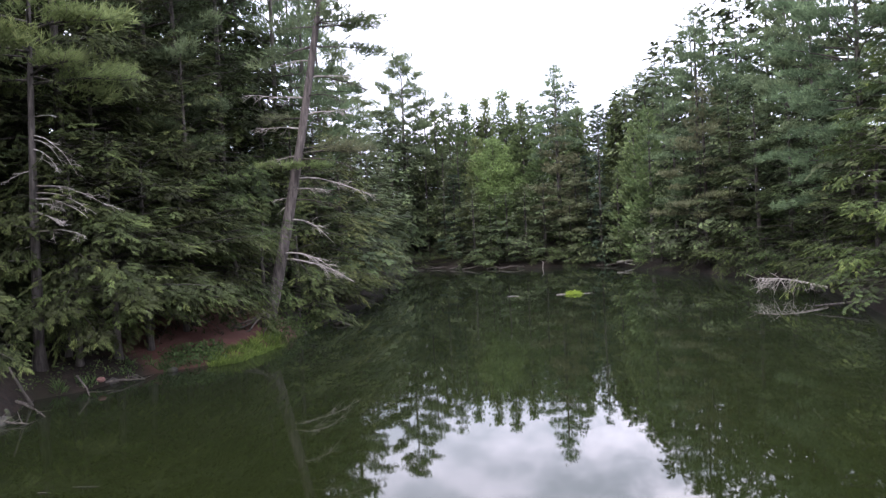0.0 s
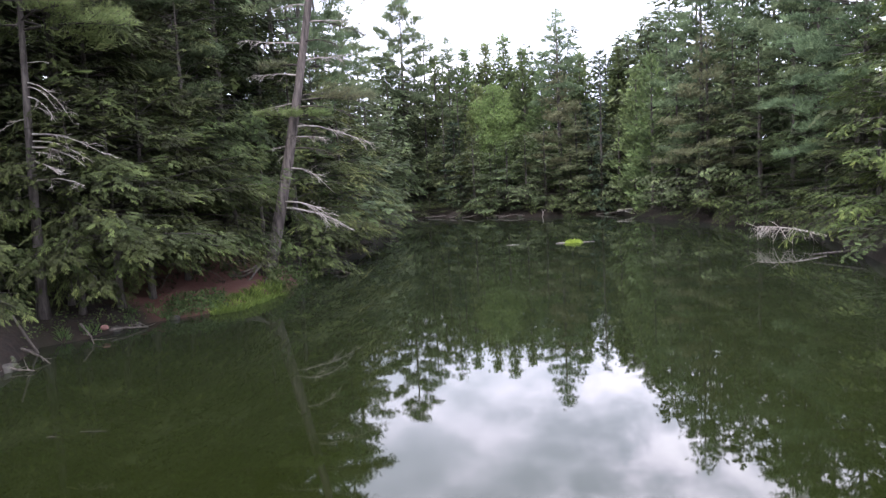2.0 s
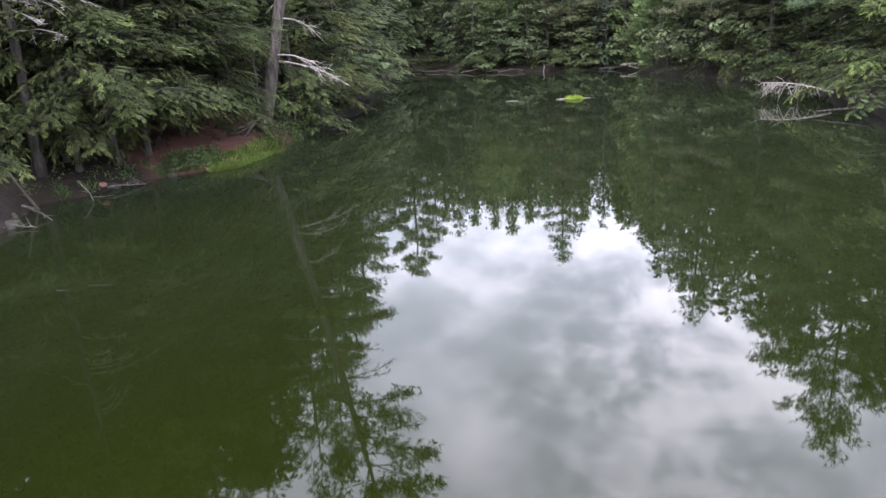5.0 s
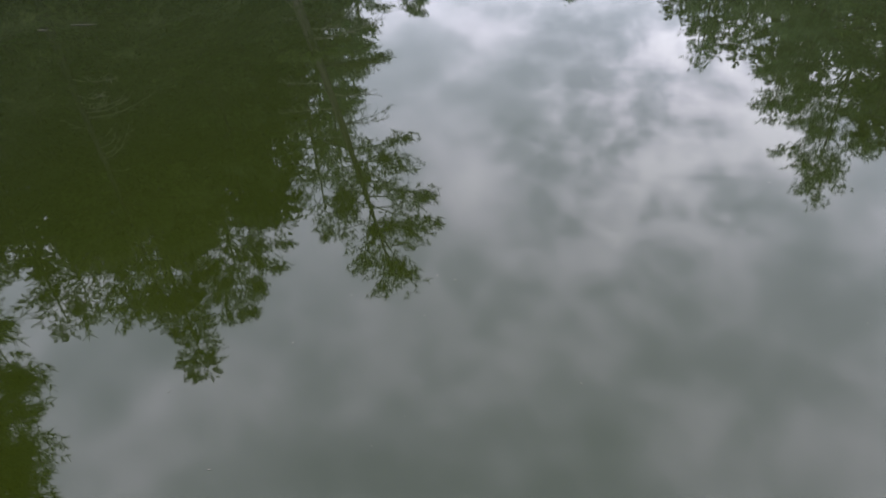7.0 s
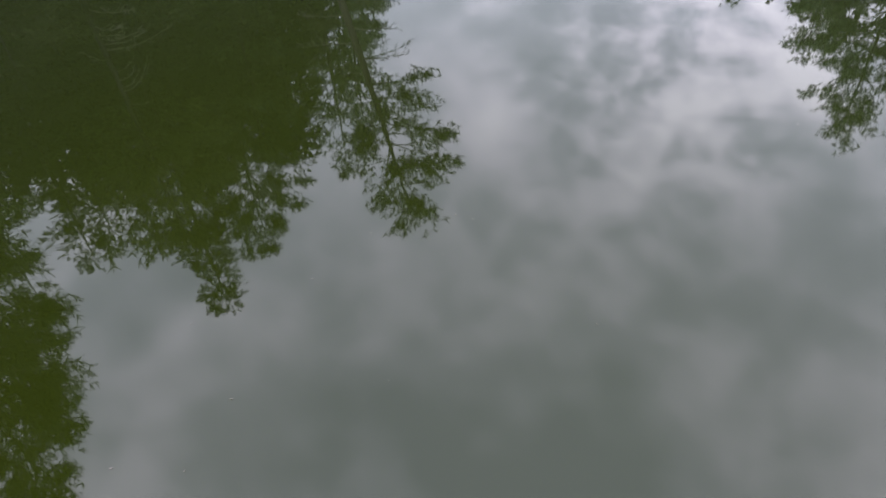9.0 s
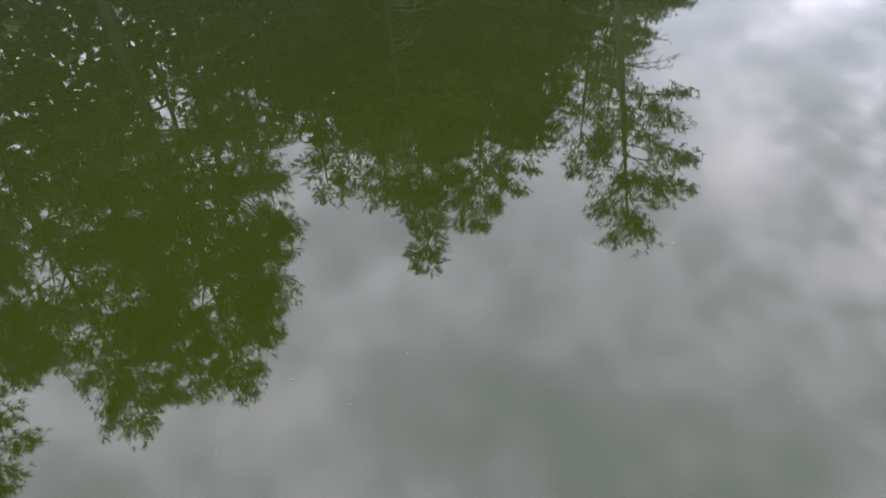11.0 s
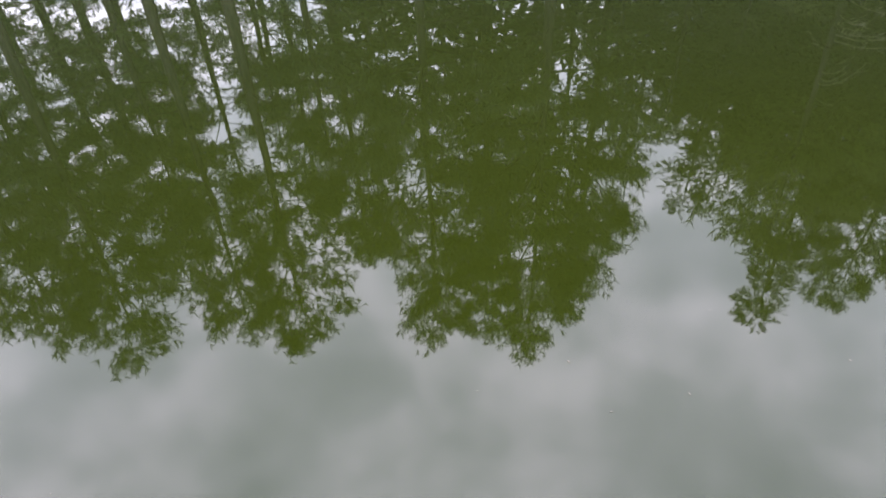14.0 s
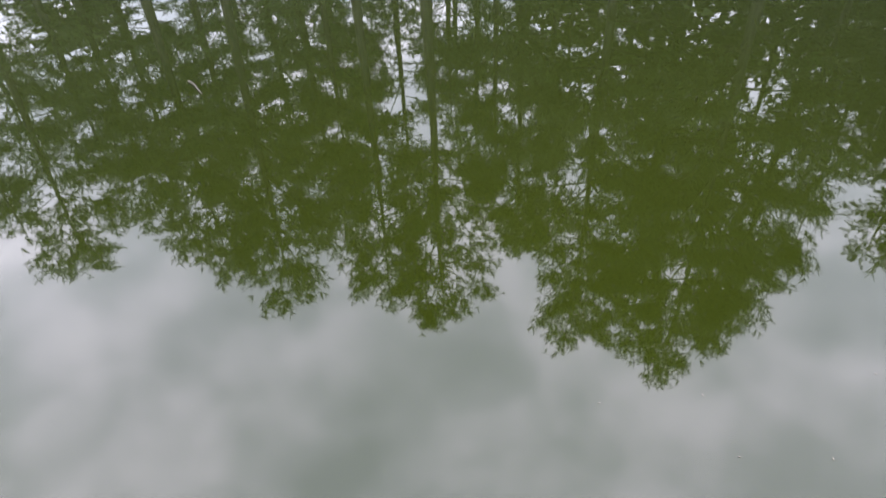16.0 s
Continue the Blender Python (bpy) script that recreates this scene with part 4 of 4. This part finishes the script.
def snag(base, tip, r, label, seed):
    rng = np.random.default_rng(seed)
    base, tip = np.array(base, float), np.array(tip, float)
    s = np.linspace(0, 1, 10)
    C = base + s[:, None] * (tip - base) + rng.normal(0, 0.03, (10, 3)) * np.sin(s * np.pi)[:, None]
    root = new("slim_tree")
    tagged(root, label, "tree")
    part("trunk", tube(C, r * (1 - 0.6 * s) * np.where(s == 0, 1.6, 1), 8, 0.06, rng), M_BARK, root, smooth=True)
    for _ in range(7):
        i = rng.integers(3, 9)
        part("dead_branch", twiggy(C[i], rng.uniform(0, 6.28), rng.uniform(0.4, 0.9), rng, True, 0.3), M_TWIG, root)


snag((-6.23, 21.2, 0.75), (-6.5, 21.0, 4.2), 0.09, "slim dark trunk rising behind the exposed roots", 51)
snag((-5.56, 20.95, 0.8), (-5.45, 21.1, 3.6), 0.07, "slim grey trunk close beside the leaning pine", 52)
snag((-8.6, 15.7, 0.6), (-8.45, 15.9, 4.5), 0.06, "slim dark trunk in the shade of hemlocks", 53)


def over(x, y, up=0.0):
    return (x, y, ground_z(x, y) + up)


ROOT = "grey-brown exposed pine root on the bare red bank"
for i, (pts, r) in enumerate((
        ([(-5.35, 20.45, 0.95), (-5.5, 20.1, 0.75), (-5.62, 19.7, 0.5), (-5.66, 19.45, 0.38)], 0.07),
        ([(-5.4, 20.4, 0.9), (-5.75, 20.0, 0.72), (-6.2, 19.75, 0.66)], 0.055),
        ([(-5.45, 20.3, 0.8), (-5.8, 19.75, 0.6), (-6.25, 19.5, 0.55)], 0.05),
        ([(-5.2, 20.3, 0.9), (-5.15, 19.9, 0.6), (-5.2, 19.5, 0.38)], 0.06),
        ([(-6.2, 21.1, 0.9), (-6.0, 20.7, 0.78), (-5.85, 20.3, 0.7)], 0.05),
        ([(-6.25, 21.1, 0.9), (-6.5, 20.7, 0.8), (-6.6, 20.4, 0.75)], 0.045))):
    pts = [(x, y, max(z, ground_z(x, y) + 0.03)) for x, y, z in pts]
    pts[-1] = (pts[-1][0], pts[-1][1], ground_z(pts[-1][0], pts[-1][1]) - 0.02)
    stick("root", pts, r * 0.75, r * 0.3, M_STICK, ROOT, "root", 0, 60 + i)

stick("fallen_branch", [(-8.33, 13.1, 0.85), (-8.3, 13.35, 0.45), (-8.2, 13.6, -0.05)], 0.018, 0.032, M_STICK, "bare grey stick leaning from the bank into the water", seed=71)
stick("fallen_branch", [(-7.75, 14.4, 0.4), (-7.5, 14.3, 0.15), (-7.4, 14.2, 0.0)], 0.022, 0.012, M_STICK, "pale stick slanting down the dark bank", twigs=2, seed=73)
stick("fallen_branch", [(-7.45, 15.0, 0.12), (-7.2, 15.3, 0.1), (-6.9, 15.7, 0.02)], 0.03, 0.012, M_STICK, "grey driftwood branch lying along the shore", twigs=5, seed=74)
stick("fallen_branch", [(-8.2, 12.2, 0.05), (-7.8, 12.1, 0.06), (-7.35, 12.0, 0.03)], 0.035, 0.012, M_STICK, "grey branch lying half in the water", twigs=5, seed=75)
stick("fallen_branch", [(-8.1, 12.9, 0.25), (-7.7, 12.8, 0.1), (-7.4, 12.6, 0.0)], 0.025, 0.01, M_STICK, "grey branch lying half in the water", twigs=4, seed=76)
stick("driftwood", [(-3.9, 24.0, 0.02), (-3.6, 23.9, 0.1), (-3.3, 23.85, 0.0)], 0.05, 0.03, M_STICK, "short weathered log end sticking out of the water", "driftwood", seed=77)
for i in range(9):
    a = 3.0 - i * 1.45 if i < 7 else -13.6 - (i - 7) * 0.5
    r = float(shore(a)) - 0.4
    x, y = spot(a, r)
    g = np.random.default_rng(80 + i)
    d = g.uniform(0.7, 1.5)
    stick("driftwood", [(x - d, y + g.uniform(-0.3, 0.5), 0.05), (x, y, g.uniform(0.1, 0.35)), (x + d, y + g.uniform(-0.2, 0.6), 0.03)], 0.06, 0.02, M_STICK, "tangle of pale driftwood lying along the far shore", "driftwood", 8, 80 + i)
stick("fallen_branch", [(7.35, 52.3, -0.05), (7.45, 52.3, 0.4), (7.3, 52.3, 0.6)], 0.03, 0.015, M_DEAD, "forked dead stick standing in shallow water", twigs=3, seed=95)
stick("driftwood", [(12.3, 49.5, 0.35), (13.1, 49.6, 0.42), (13.9, 49.8, 0.35)], 0.09, 0.08, M_GREY, "short pale log end on the far shore", "driftwood", seed=96)
stick("driftwood", [(12.8, 49.3, 0.3), (13.3, 48.8, 0.15), (13.7, 48.3, -0.02)], 0.05, 0.02, M_GREY, "pale driftwood sloping into the water", "driftwood", 6, 97)
stick("driftwood", [(11.7, 22.1, 0.12), (12.3, 21.8, 0.2), (13.0, 21.4, 0.3)], 0.03, 0.045, M_BARK, "dead log reaching out over the water", "driftwood", 5, 98)


def fallen_top():
    """The bare top of a fallen tree hanging over the water."""
    rng = np.random.default_rng(99)
    a, b = np.array([13.9, 25.3, 0.35]), np.array([12.05, 26.9, 0.68])
    root = new("fallen_tree")
    tagged(root, "bare bleached top of a fallen tree hanging over the water", "dead tree")
    s = np.linspace(0, 1, 8)
    C = a + s[:, None] * (b - a) + np.array([0, 0, 0.12]) * np.sin(s * np.pi)[:, None]
    part("trunk", tube(C, np.linspace(0.05, 0.01, 8), 6, 0.05, rng), M_DEAD, root)
    for i in range(46):
        t = rng.uniform(0.06, 1) ** 0.8
        p = np.array([np.interp(t, s, C[:, k]) for k in range(3)])
        L = rng.uniform(0.18, 0.8)
        d = np.array([rng.normal(-0.35, 0.45), rng.normal(0.1, 0.45), rng.uniform(-1.2, 0.25)])
        d *= L / np.linalg.norm(d)
        q = p + d
        q[2] = max(q[2], -0.05)
        mid = (p + q) / 2 + rng.normal(0, 0.07, 3) - np.array([0, 0, 0.05])
        br = part("branch", tube([p, mid, q], [0.011, 0.008, 0.003], 4), M_DEAD, root)
        for _ in range(3):
            part("twig", tube([mid, mid + rng.normal(0, 0.14, 3)], [0.005, 0.002], 3), M_DEAD, br)


fallen_top()


def stone(x, y, z, r, mat, label, seed):
    bm = bmesh.new()
    bmesh.ops.create_icosphere(bm, subdivisions=3, radius=r)
    for v in bm.verts:
        n = noise.noise(v.co * (1.6 / r) + Vector((seed, 0, 0)))
        v.co *= 1 + 0.28 * n
        v.co.z *= 0.62
    me = bpy.data.meshes.new("stone")
    bm.to_mesh(me)
    bm.free()
    me.materials.append(mat)
    me.polygons.foreach_set("use_smooth", np.ones(len(me.polygons), bool))
    ob = new("stone", me)
    ob.matrix_basis = pose(x, y, z, 0, 0, seed * 40)
    tagged(ob, label, "stone")


stone(-8.3, 12.6, 0.08, 0.22, M_STONE, "grey mossy stone at the corner of the bank", 1)
stone(-7.95, 12.2, 0.02, 0.2, M_STONE, "small grey stone at the waterline", 2)
stone(-7.5, 14.9, 0.2, 0.085, M_STONE_RED, "reddish rounded stone on the dark bank", 3)
for i, (a, o, r) in enumerate(((29.0, 0.1, 0.12), (26.0, 0.05, 0.15), (24.5, 0.1, 0.1), (21.8, 0.0, 0.13), (11.8, 0.05, 0.14), (10.6, 0.1, 0.18), (9.4, 0.0, 0.2), (1.5, 0.2, 0.3), (-1.5, 0.2, 0.35), (-4.0, 0.1, 0.3), (-6.2, 0.2, 0.28))):
    x, y = spot(a, float(shore(a)) + o)
    stone(x, y, 0.02, r, M_STONE, "wet grey shore stone at the waterline", 5 + i)


def tussock(name, lo, hi, depth, count, tall, mat, label, seed, wide=0.02, category="grass", start=0.0):
    """Blades of grass or stems of herbs along the shore between two angles."""
    rng = np.random.default_rng(seed)
    tufts = max(6, count // 26)
    a, o = rng.uniform(lo, hi, tufts), start + depth * rng.uniform(0, 1, tufts) ** 1.2
    C = np.array([spot(q, float(shore(q)) + w) for q, w in zip(a, o)])
    who = rng.integers(0, tufts, count)
    off = rng.normal(0, 0.055, (count, 2))
    P = np.array([(x, y, max(0.0, ground_z(x, y)) - 0.01) for x, y in C[who] + off])
    X = np.array([0, 0, 1.0]) + rng.normal(0, 0.2, P.shape) * np.array([1, 1, 0]) + np.c_[off * 6, np.zeros(count)]
    L = tall * rng.uniform(0.5, 1.2, count) * rng.uniform(0.6, 1.4, tufts)[who]
    X /= np.linalg.norm(X, axis=1)[:, None]
    Y = np.cross(X, rng.normal(0, 1, P.shape))
    Y /= np.linalg.norm(Y, axis=1)[:, None]
    bend = rng.normal(0, 0.35, P.shape) * np.array([1, 1, 0]) * L[:, None]
    A, B = P - Y * wide / 2, P + Y * wide / 2
    mid = P + X * (L * 0.6)[:, None] + bend * 0.3
    C, D = mid + Y * wide * 0.4, mid - Y * wide * 0.4
    E = P + X * L[:, None] + bend - np.array([0, 0, 0.25]) * np.linalg.norm(bend, axis=1)[:, None]
    V = np.stack([A, B, C, D, E], 1).reshape(-1, 3)
    k = np.arange(count)[:, None] * 5
    T = np.concatenate([k + np.array([[0, 1, 2]]), k + np.array([[0, 2, 3]]), k + np.array([[3, 2, 4]])])
    tint = np.tile(np.clip(rng.normal(0.45, 0.12, count) + rng.normal(0, 0.2, tufts)[who], 0, 1), 3)
    tagged(part(name, (V, T), mat, tint=tint), label, category, kind="stuff")


def herbs(name, lo, hi, depth, count, size, mat, label, seed, start=0.0, lift=0.15):
    """Low leafy plants along the shore."""
    rng = np.random.default_rng(seed)
    a, o = rng.uniform(lo, hi, count), start + depth * rng.uniform(0, 1, count)
    P = []
    for q, w in zip(a, o):
        x, y = spot(q, float(shore(q)) + w)
        P.append((x, y, max(0.0, ground_z(x, y)) + rng.uniform(0.02, lift)))
    P = np.array(P)
    V, T, who = blades(P, rng.normal(0, 1, P.shape) + np.array([0, 0, 0.4]), rng.normal(0, 0.5, P.shape) + np.array([0, 0, 1.0]), size * rng.uniform(0.6, 1.4, count), T_LEAF, rng)
    tagged(part(name, (V, T), mat, tint=np.clip(rng.normal(0.5, 0.2, count), 0, 1)[who]), label, "plant", kind="stuff")


tussock("shore_grass", 13.5, 18.9, 0.65, 3600, 0.17, M_GRASS, "bright green grass fringing the bare red bank", 101, start=-0.25)
tussock("shore_grass", 10.0, 13.6, 0.5, 600, 0.17, M_HERB, "sparse green grass at the foot of the bank", 102, start=-0.2)
tussock("shore_grass", 20, 31, 0.6, 350, 0.16, M_HERB, "thin grass tufts on the shaded bank", 103)
herbs("bank_herbs", 18.0, 22.4, 0.7, 300, 0.17, M_HERB, "dark leafy plants covering the low bank", 104)
herbs("bank_herbs", 9.6, 13.4, 0.8, 220, 0.2, M_HERB, "leafy plants on the bank below the pine", 105, lift=0.3)
herbs("bank_herbs", 24, 32, 0.8, 60, 0.13, M_HERB, "scattered low plants on the dark bank", 106)
herbs("bank_bush", 13.7, 14.6, 0.4, 70, 0.17, M_HERB, "small round green bush at the foot of the pine", 107, start=0.3, lift=0.4)


# ---------------------------------------------------------------- on the water
def weed_mat():
    rng = np.random.default_rng(111)
    n = 480
    r, w = np.sqrt(rng.uniform(0, 1, n)), rng.uniform(0, 2 * np.pi, n)
    x, y = r * np.cos(w) * 0.36, r * np.sin(w) * 0.3
    P = np.c_[5.72 + x, 31.1 + y, 0.01 + 0.10 * (1 - r) * rng.uniform(0.3, 1, n)]
    V, T, who = blades(P, rng.normal(0, 1, P.shape) + np.array([0, 0, 0.5]), rng.normal(0, 0.6, P.shape) + np.array([0, 0, 1.0]), 0.10 * rng.uniform(0.6, 1.4, n), T_LEAF, rng)
    tagged(part("water_weed", (V, T), M_ALGAE, tint=np.clip(rng.normal(0.55, 0.2, n), 0, 1)[who]), "bright yellow-green floating weed on a sunken log", "plant", kind="stuff")


weed_mat()
stick("floating_log", [(4.95, 31.1, 0.0), (5.7, 31.15, 0.02), (6.75, 31.2, -0.02)], 0.035, 0.02, M_GREY, "half-sunken log carrying bright green weed", "driftwood", seed=112)
stick("floating_stick", [(2.75, 31.3, 0.0), (3.0, 31.35, 0.015), (3.3, 31.35, 0.0)], 0.022, 0.01, M_GREY, "small pale stick floating on the pond", "driftwood", seed=113)
stick("floating_stick", [(-6.12, -0.98, 0.004), (-6.0, -0.92, 0.02), (-5.84, -0.86, 0.0)], 0.011, 0.005, M_WET, "short curved twig floating on green water", "twig", 0, 114)


def specks(name, count, size, mat, label, seed):
    """Specks of pollen, seed and bark on the water."""
    rng = np.random.default_rng(seed)
    a, r = radians(1) * rng.uniform(-40, 120, count), 2.2 + 12 * rng.uniform(0, 1, count) ** 1.2
    P = np.c_[-np.sin(a) * r, np.cos(a) * r, np.full(count, 0.003)]
    w, L = rng.uniform(0, 6.28, count), size * rng.uniform(0.5, 2.0, count)
    d = np.c_[np.cos(w), np.sin(w), np.zeros(count)]
    n = np.c_[-np.sin(w), np.cos(w), np.zeros(count)]
    V = np.stack([P - d * L[:, None], P - n * (L * 0.3)[:, None], P + d * L[:, None] + np.array([0, 0, 0.002]), P + n * (L * 0.3)[:, None]], 1).reshape(-1, 3)
    k = np.arange(count)[:, None] * 4
    T = np.concatenate([k + np.array([[0, 1, 2]]), k + np.array([[0, 2, 3]])])
    tagged(part(name, (V, T), mat), label, "debris", kind="stuff")


specks("pollen_specks", 150, 0.006, M_STICK, "pale specks of pollen and chaff floating on the pond", 121)
stick("floating_stick", [(-4.85, 8.76, 0.0), (-4.7, 8.73, 0.01), (-4.5, 8.74, 0.0)], 0.008, 0.004, M_WET, "thin dark twig floating near the bank", "twig", 0, 115)
stick("floating_stick", [(-5.2, 8.6, 0.0), (-5.15, 8.59, 0.01), (-5.08, 8.6, 0.0)], 0.009, 0.006, M_WET, "tiny dark twig floating near the bank", "twig", 0, 116)
